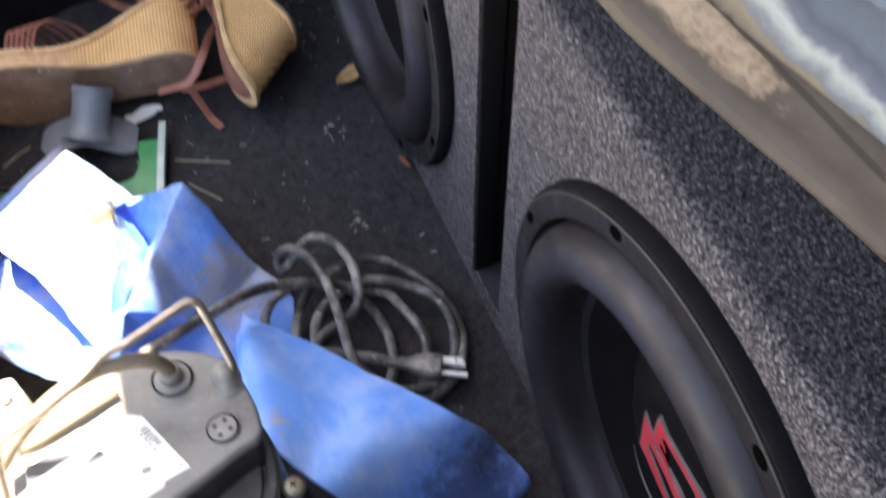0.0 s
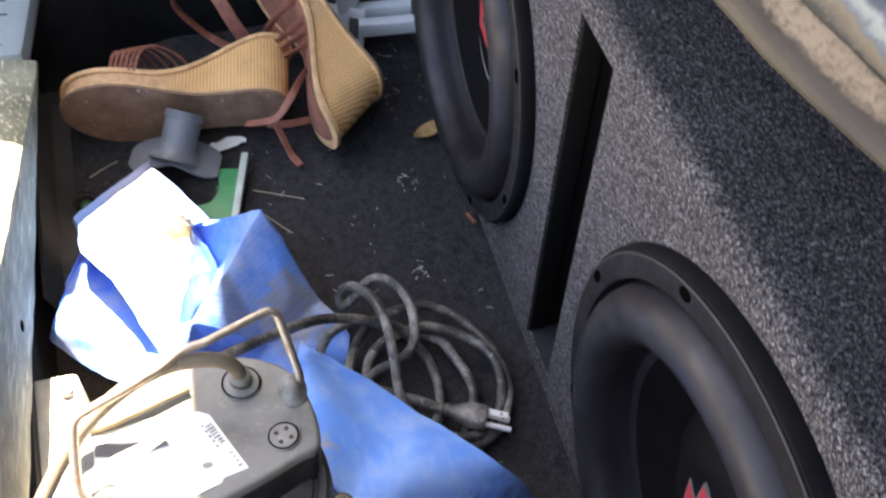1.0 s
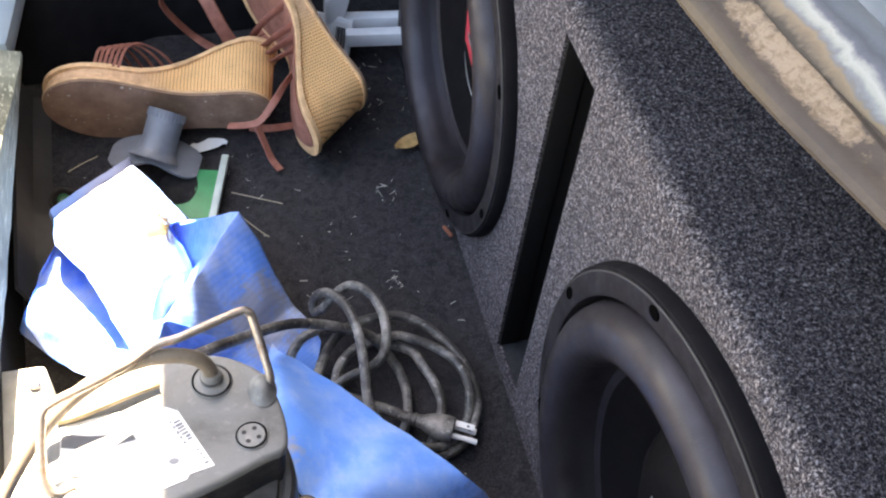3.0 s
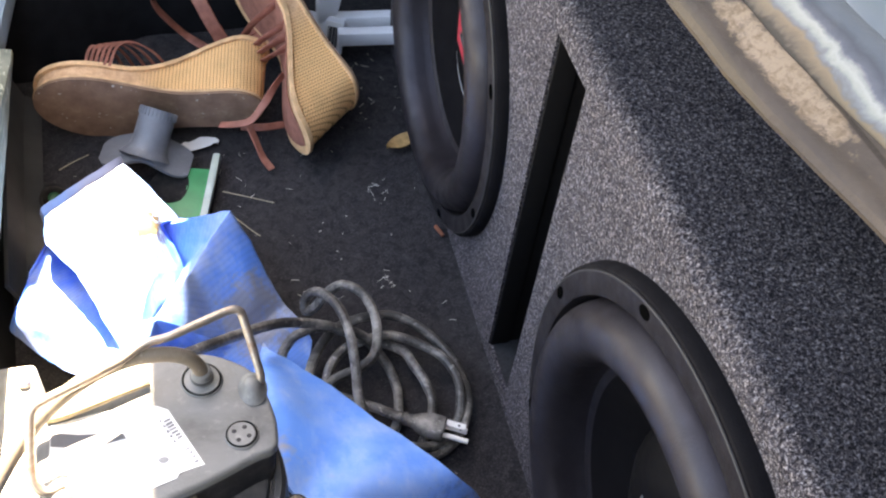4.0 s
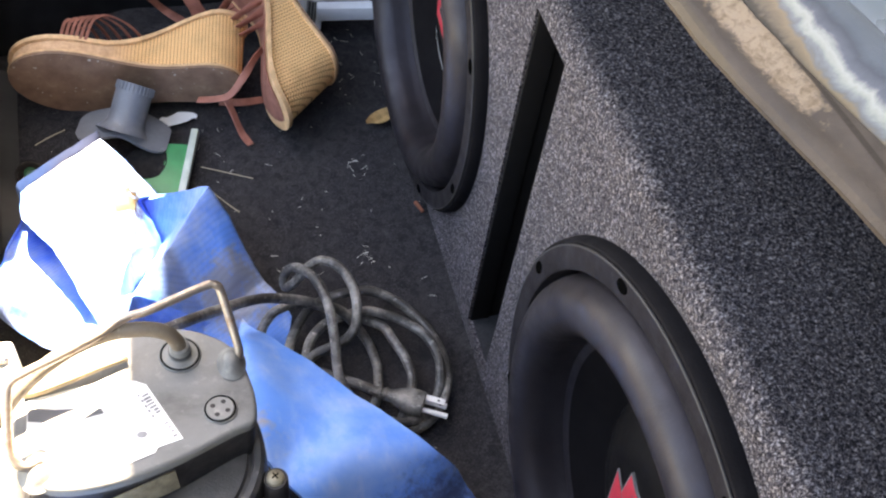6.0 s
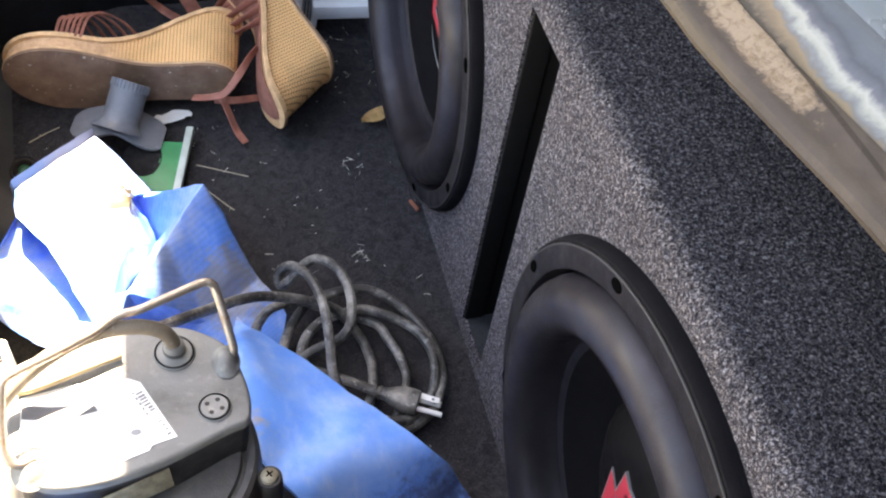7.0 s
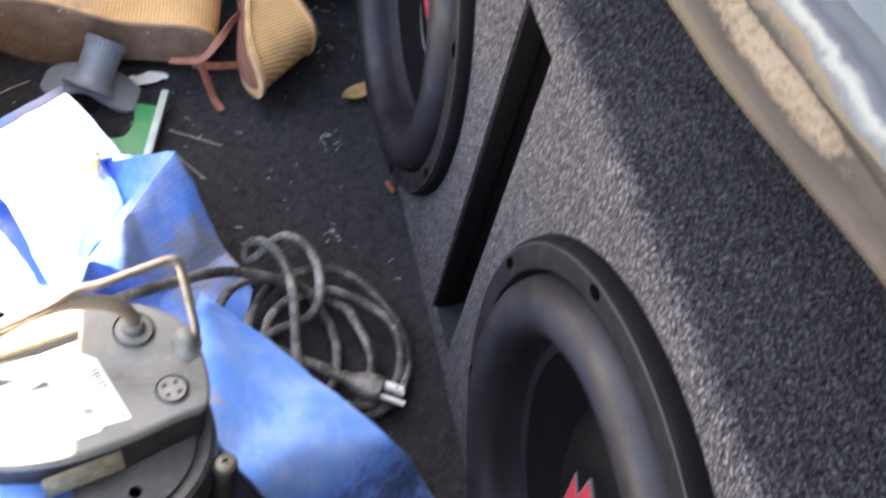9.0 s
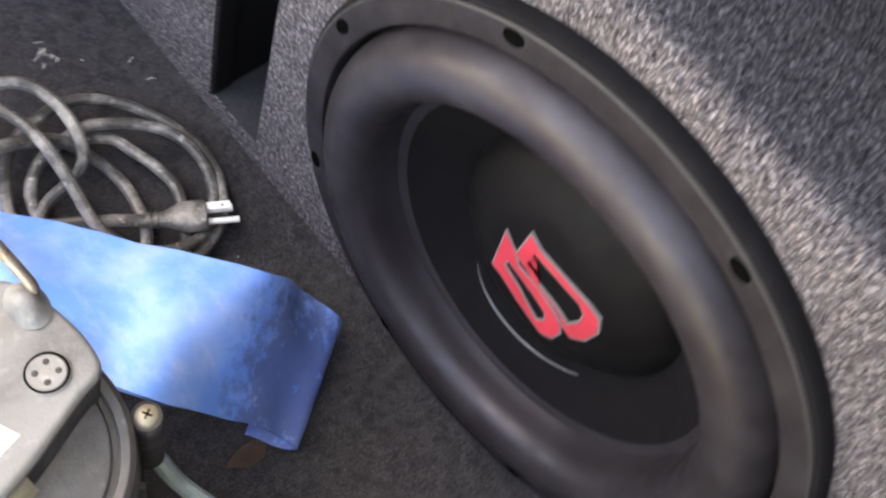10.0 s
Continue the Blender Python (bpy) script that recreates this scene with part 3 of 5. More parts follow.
# near wing, out of view, reaches in to block light from that side
setting("deck_near", block((-0.75, -1.0, 0.665), (-0.12, -0.60, 0.685), 0.004), M_BODY, "unseen light blue near wing that blocks light", "car body")
# boot lid out of view; its edge and overlong end set the shadow line
lid = sheet([[(x - (0.317 - 0.045 * y) * max(0, 0.15 - x) / 0.15, y, z) for x, z in ((0.24, 0.78), (0.15, 0.96), (0.07, 1.20), (0.0, 1.40))] for y in (-0.98 + 2.35 * k / 12 for k in range(13))], 0.02)
setting("trunk_lid", lid, M_LID, "unseen raised boot lid that sets the shadow line", "car body")

# rear sill: an upright painted face that grows taller towards the near side, with a rolled top
rows = []
for i in range(60):
    y = -0.655 + 1.05 * i / 59
    e = -0.4255 + 0.010 * math.sin(2.0 * (y + 0.01)) + 0.0015 * noise.noise(Vector((y * 30, 0, 0)))
    h = 0.020 + 0.105 * max(0.0, min(1.0, (0.375 - y) / 0.38))
    rows.append([(e + a, y, z + 0.002 * noise.noise(Vector((y * 14, a * 20, 3)))) for a, z in ((-0.016, 0.098), (-0.006, 0.101), (-0.003, 0.107), (-0.001, 0.109 + 0.35 * h), (0.0015, 0.109 + 0.7 * h), (0.0010, 0.109 + 0.92 * h), (-0.006, 0.109 + h), (-0.018, 0.112 + h), (-0.10, 0.122 + h), (-0.25, 0.13 + h))])
sill = setting("trim_sill", sheet(rows, 0.0015), M_SILL, "scratched cream-painted rear sill with a punched hole", "car body")
bm = spin([(0.0, -0.0005), (0.0036, -0.0005), (0.0044, 0.0006), (0.0050, 0.0)], 24)
bm.transform(pose(-0.4220, 0.048, 0.152, 0, 92, 0))
part("punched_hole", bm, M_HOLE, sill, "dark punched hole")
# grey ribbed trim past the end of the sill
trim = setting("trim_ribbed", sheared(block((-0.69, 0.402, 0.105), (-0.4275, 0.77, 0.135), 0.012), 0.10, 0.402), M_TRIM, "pale grey ribbed plastic sill trim", "car trim")
# darker strips on top stand in for the shadow lines of the grooves
for k in range(14):
    y = 0.418 + 0.0245 * k
    part("rib", block((-0.64, y, 0.1345), (-0.4495 - 0.004 * (k % 2) + 0.10 * (y - 0.402), y + 0.0018, 0.1362), 0.0005), M_RIB_SHADE, trim)
# painted ledge under the sill, with a small bolt
ledge = setting("trim_ledge", block((-0.46, -0.32, -0.003), (-0.399, 0.050, 0.075), 0.006), M_LEDGE, "cream-painted metal ledge under the sill", "car body")
part("bolt", spin([(0.0, 0.081), (0.004, 0.081), (0.005, 0.079), (0.005, 0.074)], 12), M_STEEL, ledge).location = (-0.407, 0.030, 0)


# ---- speaker box with its two woofers ----
WOOFERS = ((-0.253, 0.1975), (0.276, 0.1975))
SET_IN = 0.0115
BOX_Y0, BOX_Y1, BOX_TOP, BOX_DEEP = -0.50, 0.515, 0.412, 0.44
SLOT = (-0.0195, 0.0395, 0.018, 0.389)
speaker_box = thing("speaker_box", "charcoal carpeted speaker box with a slot port", "speaker box")
bm = bmesh.new()


def loop(points):
    vs = [bm.verts.new((0, y, z)) for y, z in points]
    return [bm.edges.new((vs[k], vs[(k + 1) % len(vs)])) for k in range(len(vs))]


edges = loop([(BOX_Y0, 0), (BOX_Y1, 0), (BOX_Y1, BOX_TOP - 0.012), (BOX_Y0, BOX_TOP - 0.012)])
edges += loop([(SLOT[0], SLOT[2]), (SLOT[1], SLOT[2]), (SLOT[1], SLOT[3]), (SLOT[0], SLOT[3])])
for cy, cz in WOOFERS:
    edges += loop([(cy + 0.172 * math.cos(a), cz + 0.172 * math.sin(a)) for a in (2 * math.pi * k / 64 for k in range(64))])
bmesh.ops.triangle_fill(bm, use_beauty=True, edges=edges)
r = bmesh.ops.extrude_face_region(bm, geom=bm.faces[:])
for v in r["geom"]:
    if isinstance(v, bmesh.types.BMVert):
        v.co.x = 0.018
part("front_panel", bm, M_BOX, speaker_box)
prof = [(0.0, BOX_TOP - 0.012)] + [(0.012 - 0.012 * math.cos(a), BOX_TOP - 0.012 + 0.012 * math.sin(a)) for a in (math.pi / 2 * k / 6 for k in range(1, 7))] + [(0.1, BOX_TOP), (BOX_DEEP, BOX_TOP)]
part("top_panel", sheet([[(x, y, z) for x, z in prof] for y in (BOX_Y0 + (BOX_Y1 - BOX_Y0) * k / 40 for k in range(41))], 0.0008), M_BOX, speaker_box)
for y in (BOX_Y0, BOX_Y1 - 0.018):
    part("side_panel", block((0.018, y, 0), (BOX_DEEP, y + 0.018, BOX_TOP - 0.002)), M_BOX, speaker_box)
part("back_panel", block((BOX_DEEP, BOX_Y0, 0), (BOX_DEEP + 0.018, BOX_Y1, BOX_TOP - 0.002)), M_BOX, speaker_box)
port = bmesh.new()
for lo, hi in (((0.016, SLOT[1] - 0.0005, SLOT[2]), (0.34, SLOT[1] + 0.015, SLOT[3])), ((0.016, SLOT[0] - 0.015, SLOT[2]), (0.34, SLOT[0] + 0.0005, SLOT[3])), ((0.016, SLOT[0] - 0.015, SLOT[3] - 0.0005), (0.34, SLOT[1] + 0.015, SLOT[3] + 0.012)), ((0.34, SLOT[0] - 0.015, SLOT[2] - 0.015), (0.35, SLOT[1] + 0.015, SLOT[3]))):
    one = block(lo, hi)
    tmp = bpy.data.meshes.new("tmp")
    one.to_mesh(tmp)
    one.free()
    port.from_mesh(tmp)
    bpy.data.meshes.remove(tmp)
part("port", port, M_PORT, speaker_box, "black-painted inside of the slot port", 0)
part("port_floor", block((0.004, SLOT[0] - 0.002, SLOT[2] - 0.02), (0.34, SLOT[1] + 0.002, SLOT[2] + 0.001)), M_PORTFLOOR, speaker_box, "grey carpeted lower face of the port", 0)
for y0, y1 in ((SLOT[0] - 0.001, SLOT[0] + 0.0025), (SLOT[1] - 0.0025, SLOT[1] + 0.001)):
    part("port_edge", block((0.002, y0, SLOT[2]), (0.02, y1, SLOT[3]), 0.0008), M_PORT, speaker_box)


def outset(points, d):
    """An outline moved outwards by d; points run clockwise."""
    out = []
    n = len(points)
    for k in range(n):
        a, b, c = (Vector(points[(k + j) % n]) for j in (-1, 0, 1))
        u, v = (b - a).normalized(), (c - b).normalized()
        nu, nv = Vector((-u.y, u.x)), Vector((-v.y, v.x))
        w = (nu + nv).normalized()
        out.append(b + w * d / max(0.55, w.dot(nu)))
    return out


EMBLEM_LARGE = ([(45, 26), (40, 15), (40, -26), (38, -35), (27, -40), (10, -38), (0, -31), (1, -24), (6, -19), (9, -10), (10, 3), (17, 26)], [(33, 16), (33, -21), (29, -26.5), (18, -27.5), (8, -24), (11.5, -12), (13, 3), (15.5, 17)])
EMBLEM_SMALL = ([(25, 39), (17.5, 27), (9, 20), (8, 2), (4, -13), (0, -22), (-8, -25.5), (-20, -24), (-26, -16), (-21, 8), (-15, 25), (-14, 34)], [(3, 27), (1, 14), (-1, 2), (-5, -10), (-12, -13), (-18.5, -9), (-8, 12), (-3, 27)])


EMBLEM_AT = (-0.013, -0.004)


def emblem_plate(shape, grow, h0, h1):
    """A round-ended hollow emblem plate; local x is up the woofer."""
    bm = bmesh.new()
    edges = []
    for outline, d in ((shape[0], grow), (shape[1], -grow)):
        vs = [bm.verts.new((p[0] / 1000 + EMBLEM_AT[0], p[1] / 1000 + EMBLEM_AT[1], h0)) for p in outset(outline, d * 1000)]
        edges += [bm.edges.new((vs[k], vs[(k + 1) % len(vs)])) for k in range(len(vs))]
    bmesh.ops.triangle_fill(bm, use_beauty=True, edges=edges)
    r = bmesh.ops.extrude_face_region(bm, geom=bm.faces[:])
    for v in r["geom"]:
        if isinstance(v, bmesh.types.BMVert):
            v.co.z = h1
    return bm


def woofer_mesh(m, turn, deeper):
    sink = 0.003 + deeper + SET_IN
    w = thing("subwoofer", "black subwoofer with a wide rubber surround and red emblem", "subwoofer", m, "woofers in the speaker box")
    part("gasket", spin([(0.1928, 0.0), (0.1926, 0.004), (0.1918, 0.0080), (0.1905, 0.0100), (0.1890, 0.0106), (0.1885, 0.0)], 96), M_GASKET, w)
    part("flange", spin([(0.1880, 0.001), (0.1880, 0.0112), (0.1872, 0.0121), (0.1738, 0.0125), (0.1718, 0.0116), (0.1708, 0.0060), (0.1706, -0.010)], 96), M_FLANGE, w)
    # slightly paler ring puts the rim's highlight into the colour
    part("edge_highlight", spin([(0.1887, 0.0111), (0.1885, 0.0119), (0.1879, 0.0123), (0.1872, 0.0122), (0.1877, 0.0114)], 96), M_EDGE, w)
    for k in range(8):
        a = radians(turn + 45 * k)
        bm = spin([(0.0, 0.0129), (0.0048, 0.0129), (0.0056, 0.0129), (0.0060, 0.0122)], 16)
        bm.transform(Matrix.Translation((0.182 * math.cos(a), 0.182 * math.sin(a), 0)) @ Matrix.Rotation(a, 4, "Z") @ Matrix.Diagonal((0.72, 1.1, 1, 1)))
        part("screw_hole", bm, M_HOLE, w)
    roll = [(0.1705, 0.004), (0.1690, 0.008)]
    for k in range(15):
        f = k / 14
        a = math.pi * f
        roll.append((0.1475 + 0.0212 * math.cos(a), 0.010 + 0.0260 * math.sin(a) ** 0.85))
    roll += [(0.1255, 0.006), (0.1240, 0.001), (0.1190, -0.0005), (0.1165, -0.0030)]
    roll = [(q, h - SET_IN) for q, h in roll]
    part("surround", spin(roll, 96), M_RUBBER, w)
    part("cone", spin([(q, h - SET_IN) for q, h in ((0.1187, -0.001), (0.106, -0.010), (0.090, -0.020), (0.084, -0.026), (0.080, -0.029))], 96), M_CONE, w)
    cap = [(0.084, -0.026), (0.080, -0.0195), (0.074, -0.0125), (0.066, -0.0065), (0.057, -0.0010), (0.050, 0.0022), (0.044, 0.0034), (0.030, 0.0040), (0.015, 0.0042), (0.0, 0.0042)]
    part("dust_cap", spin([(r, h - SET_IN - (sink - SET_IN) * min(1.0, (0.084 - r) / 0.02)) for r, h in cap], 72), M_CAP, w)
    emblem = part("emblem", emblem_plate(EMBLEM_SMALL, 0.0004, 0.0032 - sink, 0.0050 - sink), M_SILVER, w, "silver-edged red emblem", 0)
    part("emblem_face", emblem_plate(EMBLEM_SMALL, -0.0007, 0.0046 - sink, 0.0053 - sink), M_RED, emblem, "", 0)
    part("emblem_front", emblem_plate(EMBLEM_LARGE, 0.0004, 0.0032 - sink, 0.0057 - sink), M_SILVER, emblem, "", 0)
    part("emblem_face", emblem_plate(EMBLEM_LARGE, -0.0007, 0.0053 - sink, 0.0060 - sink), M_RED, emblem, "", 0)
    arc = []
    for k in range(17):
        f = k / 16
        q, a = 0.050 + 0.016 * f, radians(126 + 108 * f)
        arc.append((q * math.cos(a) - 0.019, q * math.sin(a) - 0.002, 0.0012 - 0.0072 * f * f - sink))
    part("stripe", tube(arc, 0.0006, 6, 2, taper=lambda f: 0.3 + math.sin(math.pi * f)), M_SILVER, w, "thin silver stripe")
    return w


for (cy, cz), deeper in zip(WOOFERS, (0.0, 0.010)):
    woofer_mesh(pose(0, cy, cz, 0, -90, 0), 25.2, deeper)


# ---- pump with its handle ----
pump = thing("utility_pump", "dusty grey plastic electric utility pump with a wire handle", "pump")
PT = pose(-0.280, -0.148, 0.274, 0, 4, 0) @ pose(0, 0, -0.274)


def oval(points, steps=5):
    return [(p.x, p.y) for p in curve_points([(x, y, 0) for x, y in points], steps, True)]


TOP = [(0.016, 0.050), (0.036, 0.044), (0.0535, 0.029), (0.0610, 0.002), (0.0612, -0.0165), (0.0575, -0.0240), (0.0460, -0.0278), (0.008, -0.0430), (-0.030, -0.051), (-0.060, -0.046), (-0.074, -0.018), (-0.070, 0.018), (-0.045, 0.040), (-0.015, 0.049)]
part("upper_housing", extrude_outline(oval(TOP), 0.267, 0.274, 0.003, 3), M_PUMP, pump).matrix_local = PT
part("neck", extrude_outline(oval([(x * 0.99, y * 0.99) for x, y in TOP]), 0.214, 0.2675), M_PUMPLOW, pump).matrix_local = PT
low = spin([(0.0, 0.235), (0.050, 0.235), (0.052, 0.2345), (0.053, 0.231), (0.0555, 0.2305), (0.0565, 0.2365), (0.0605, 0.2370), (0.063, 0.234), (0.064, 0.222), (0.0645, 0.205), (0.060, 0.200), (0.058, 0.16), (0.060, 0.10), (0.064, 0.05), (0.068, 0.012), (0.066, 0.0), (0.0, 0.0)], 64)
part("motor_housing", low, M_PUMPMID, pump, "dark grey ribbed motor housing with a raised rim").matrix_local = pose(-0.2795, -0.168, 0)
for k in range(9):
    a = radians(200 + 20 * k)
    rib = block((0.055, -0.002, 0.03), (0.067, 0.002, 0.195), 0.0012)
    part("rib", rib, M_PUMPLOW, pump).matrix_local = pose(-0.2795, -0.168, 0, 0, 0, math.degrees(a))
bm = spin([(0.0, 0.2352), (0.0025, 0.2352), (0.0031, 0.2357), (0.0036, 0.2352)], 16)
part("drain_hole", bm, M_HOLE, pump).matrix_local = pose(-0.264, -0.204, 0.0005)
boss = part("screw_boss", spin([(0.0, 0.219), (0.0070, 0.219), (0.0078, 0.2176), (0.0082, 0.205), (0.0082, 0.14), (0.0, 0.14)], 24), M_PUMPLOW, pump)
boss.matrix_local = pose(-0.2130, -0.1910, 0.0120)
screw = part("screw", spin([(0.0, 0.2230), (0.0033, 0.2227), (0.0052, 0.2212), (0.0057, 0.219), (0.0, 0.219)], 20), M_BRASS, boss, "bright cross-head screw")
for k in (0, 1):
    part("slot", block((-0.0024, -0.0005, 0.2226), (0.0024, 0.0005, 0.2233)), M_HOLE, boss).matrix_local = pose(0, 0, 0, 0, 0, 30 + 90 * k)
BOSS = [(0.0, 0.2795), (0.0035, 0.2791), (0.0065, 0.2777), (0.0090, 0.2752), (0.0108, 0.2730), (0.0130, 0.2716)]
part("lifting_boss", spin(BOSS, 28), M_PUMP, pump).matrix_local = pose(-0.2300, -0.1300, 0.0) @ Matrix.Diagonal((0.68, 0.92, 1, 1))
part("lifting_boss", spin(BOSS, 28), M_PUMP, pump).matrix_local = pose(-0.341, -0.182, 0.004) @ Matrix.Diagonal((0.85, 1.15, 1, 1))
TOPZ = 0.2735
vent = part("vent_plug", spin([(0.0, 0.0012), (0.0078, 0.0012), (0.0083, 0.0006), (0.0086, -0.0008), (0.0093, -0.0008), (0.0097, 0.0008), (0.0103, 0.0002)], 32), M_PUMP, pump, "round grey plug with four dimples")
vent.matrix_local = pose(-0.2400, -0.1600, TOPZ - 0.0024, 0, 4, 62)
for k in range(4):
    a = math.pi / 2 * k
    part("dimple", spin([(0.0, 0.0013), (0.0011, 0.0013), (0.0015, 0.0012)], 10), M_PUMPLOW, vent).matrix_local = pose(0.0047 * math.cos(a), 0.0047 * math.sin(a), 0.0002)
part("vent_gap", spin([(0.0084, 0.0009), (0.0093, 0.0009)], 32), M_HOLE, vent)
gland = part("cord_gland", spin([(0.0, 0.0105), (0.0048, 0.0105), (0.0058, 0.0096), (0.0063, 0.0060), (0.0068, 0.0016), (0.0085, 0.0008), (0.0106, 0.0008), (0.0108, -0.0010), (0.0118, -0.0010), (0.0120, 0.0006), (0.0126, -0.001)], 32), M_PUMP, pump, "moulded cord gland")
gland.matrix_local = pose(-0.2595, -0.1195, TOPZ + 0.0004, 0, 4, 0)
part("gland_gap", spin([(0.0106, -0.0002), (0.0120, -0.0002)], 32), M_HOLE, gland)
part("gland_ring", spin([(0.0062, 0.0050), (0.0069, 0.0050), (0.0071, 0.0040), (0.0069, 0.0030), (0.0064, 0.0028)], 24), M_PUMPMID, gland)
HANDLE = [(-0.2255, -0.128, 0.274), (-0.2245, -0.126, 0.279), (-0.2262, -0.118, 0.288), (-0.2305, -0.1015, 0.306), (-0.2330, -0.0985, 0.3105), (-0.2385, -0.0985, 0.3120), (-0.256, -0.1055, 0.3130), (-0.274, -0.1128, 0.3138), (-0.284, -0.1143, 0.3134), (-0.292, -0.1175, 0.3128), (-0.303, -0.1245, 0.3125), (-0.325, -0.1375, 0.3155), (-0.341, -0.1460, 0.3175), (-0.3475, -0.1500, 0.3165), (-0.3500, -0.1560, 0.3110), (-0.3525, -0.1720, 0.2950), (-0.3520, -0.1790, 0.2880), (-0.3465, -0.1830, 0.2830), (-0.338, -0.1800, 0.2820)]
part("handle", tube(HANDLE, 0.0027, 12, 6), M_STEEL, pump, "bent steel wire carrying handle")
LABEL = [(-0.346, -0.139), (-0.318, -0.134), (-0.287, -0.134), (-0.2805, -0.1375), (-0.2625, -0.1765), (-0.277, -0.1800), (-0.2785, -0.1830), (-0.302, -0.1900), (-0.330, -0.1880), (-0.347, -0.172)]


def on_top(x, y, up=0.0):
    """The place over (x, y) on the tilted top of the pump."""
    q = PT @ Vector((x + 0.28, y + 0.148, 0.274 + up))
    return q


def flat_on_top(points, up, thick):
    bm = bmesh.new()
    bm.faces.new([bm.verts.new(on_top(x, y, up)) for x, y in points])
    r = bmesh.ops.extrude_face_region(bm, geom=bm.faces[:])
    for v in r["geom"]:
        if isinstance(v, bmesh.types.BMVert):
            v.co.z += thick
    return bm


sticker = part("sticker", flat_on_top(LABEL, 0.0002, 0.0004), M_PAPER, pump, "white printed paper sticker")
part("printed_band", flat_on_top([(-0.346, -0.1440), (-0.331, -0.1475), (-0.319, -0.1485), (-0.308, -0.1470), (-0.305, -0.1535), (-0.319, -0.1560), (-0.334, -0.1555), (-0.346, -0.1530)], 0.0008, 0.0002), M_BANDINK, sticker, "grey printed band")
text = random.Random(11)


def printed(o, along, size, height):
    """One unreadable glyph as a bar: its foot at o, its width along the line of print."""
    a = Vector(along).normalized()
    up = Vector((a.y, -a.x))
    p = Vector(o)
    return flat_on_top([tuple(q) for q in (p, p + a * size, p + a * size + up * height, p + up * height)], 0.0008, 0.0002)


LINE = (0.0165, -0.034)
for start, count, step, size, height in (((-0.2800, -0.1435), 7, 0.0023, 0.0015, 0.0042), ((-0.2850, -0.1440), 5, 0.0040, 0.0020, 0.0012), ((-0.2702, -0.1642), 4, 0.0032, 0.0016, 0.0026)):
    way = Vector(LINE).normalized()
    for k in range(count):
        part("printed_bar", printed(Vector(start) + way * step * k, LINE, size * text.uniform(0.5, 1.0), height * text.choice((0.7, 1.0, 1.0))), M_PRINT, sticker)
part("printed_mark", flat_on_top([(-0.2850 + 0.0030 * math.cos(a), -0.1705 + 0.0020 * math.sin(a)) for a in (2 * math.pi * k / 12 for k in range(12))], 0.0008, 0.0002), M_BAND, sticker)
tag = block((-0.014, -0.0008, -0.0075), (0.029, 0.0008, 0.0075), 0.0006)
part("metal_tag", tag, M_BRASS, pump, "dull brass rating tag").matrix_local = pose(-0.2965, -0.2005, 0.2555, -16, 0, 17)

cord = tagged(part("power_cord", tube([(-0.2590, -0.1200, 0.279), (-0.2605, -0.1195, 0.290), (-0.2665, -0.1185, 0.2990), (-0.280, -0.1180, 0.3045), (-0.300, -0.1190, 0.3045), (-0.322, -0.1260, 0.3020), (-0.345, -0.1400, 0.2960), (-0.366, -0.1600, 0.284), (-0.392, -0.196, 0.262), (-0.410, -0.230, 0.235), (-0.425, -0.290, 0.200), (-0.425, -0.36, 0.155)], 0.0046, 12), M_CORDTAN), "dusty tan rubber power cord from the pump", "cord")
tagged(part("broken_twig", tube([(-0.3475, -0.1345, 0.2800), (-0.338, -0.1345, 0.2815), (-0.322, -0.1300, 0.2815), (-0.304, -0.1235, 0.2800), (-0.290, -0.1190, 0.2780)], 0.0028, 8, taper=lambda f: 1.25 - 0.5 * f), plain("dry_wood", (0.46, 0.36, 0.22), 0.8, spread=0.5)), "dry pale stick lying on the pump", "stick")
hose = tagged(part("clear_tube", tube([(-0.2235, -0.172, 0.115), (-0.2130, -0.172, 0.105), (-0.2020, -0.176, 0.070), (-0.194, -0.192, 0.022), (-0.185, -0.215, 0.006), (-0.175, -0.25, 0.005)], 0.006, 10), M_TEAL), "pale teal plastic tube beside the pump", "tube")


# ---- blue coated cloth: a crumpled bag and a flat folded tongue ----
def crumple(bm, size, scale, seed):
    for v in bm.verts:
        p = v.co * scale + Vector((seed, seed * 2, 0))
        v.co += size * Vector((noise.noise(p), noise.noise(p + Vector((31, 0, 0))), noise.noise(p + Vector((0, 47, 0)))))
    return bm


def draped(corners, faces, cuts, seed=3, wrinkle=0.0026):
    """A cloth hull over named corners: folds softened, then creased at two sizes."""
    bm = bmesh.new()
    vs = {k: bm.verts.new(p) for k, p in corners.items()}
    for n, group in enumerate(faces):
        for f in group.split():
            bm.faces.new([vs[c] for c in f.split("-")]).material_index = n
    bmesh.ops.triangulate(bm, faces=bm.faces)
    bmesh.ops.subdivide_edges(bm, edges=bm.edges[:], cuts=cuts, use_grid_fill=True, smooth=0.0)
    for factor in (0.5,):
        bmesh.ops.smooth_vert(bm, verts=bm.verts, factor=factor, use_axis_x=True, use_axis_y=True, use_axis_z=True)
    crumple(bm, wrinkle, 24, seed)
    crumple(bm, wrinkle * 0.35, 80, seed + 5)
    return bm


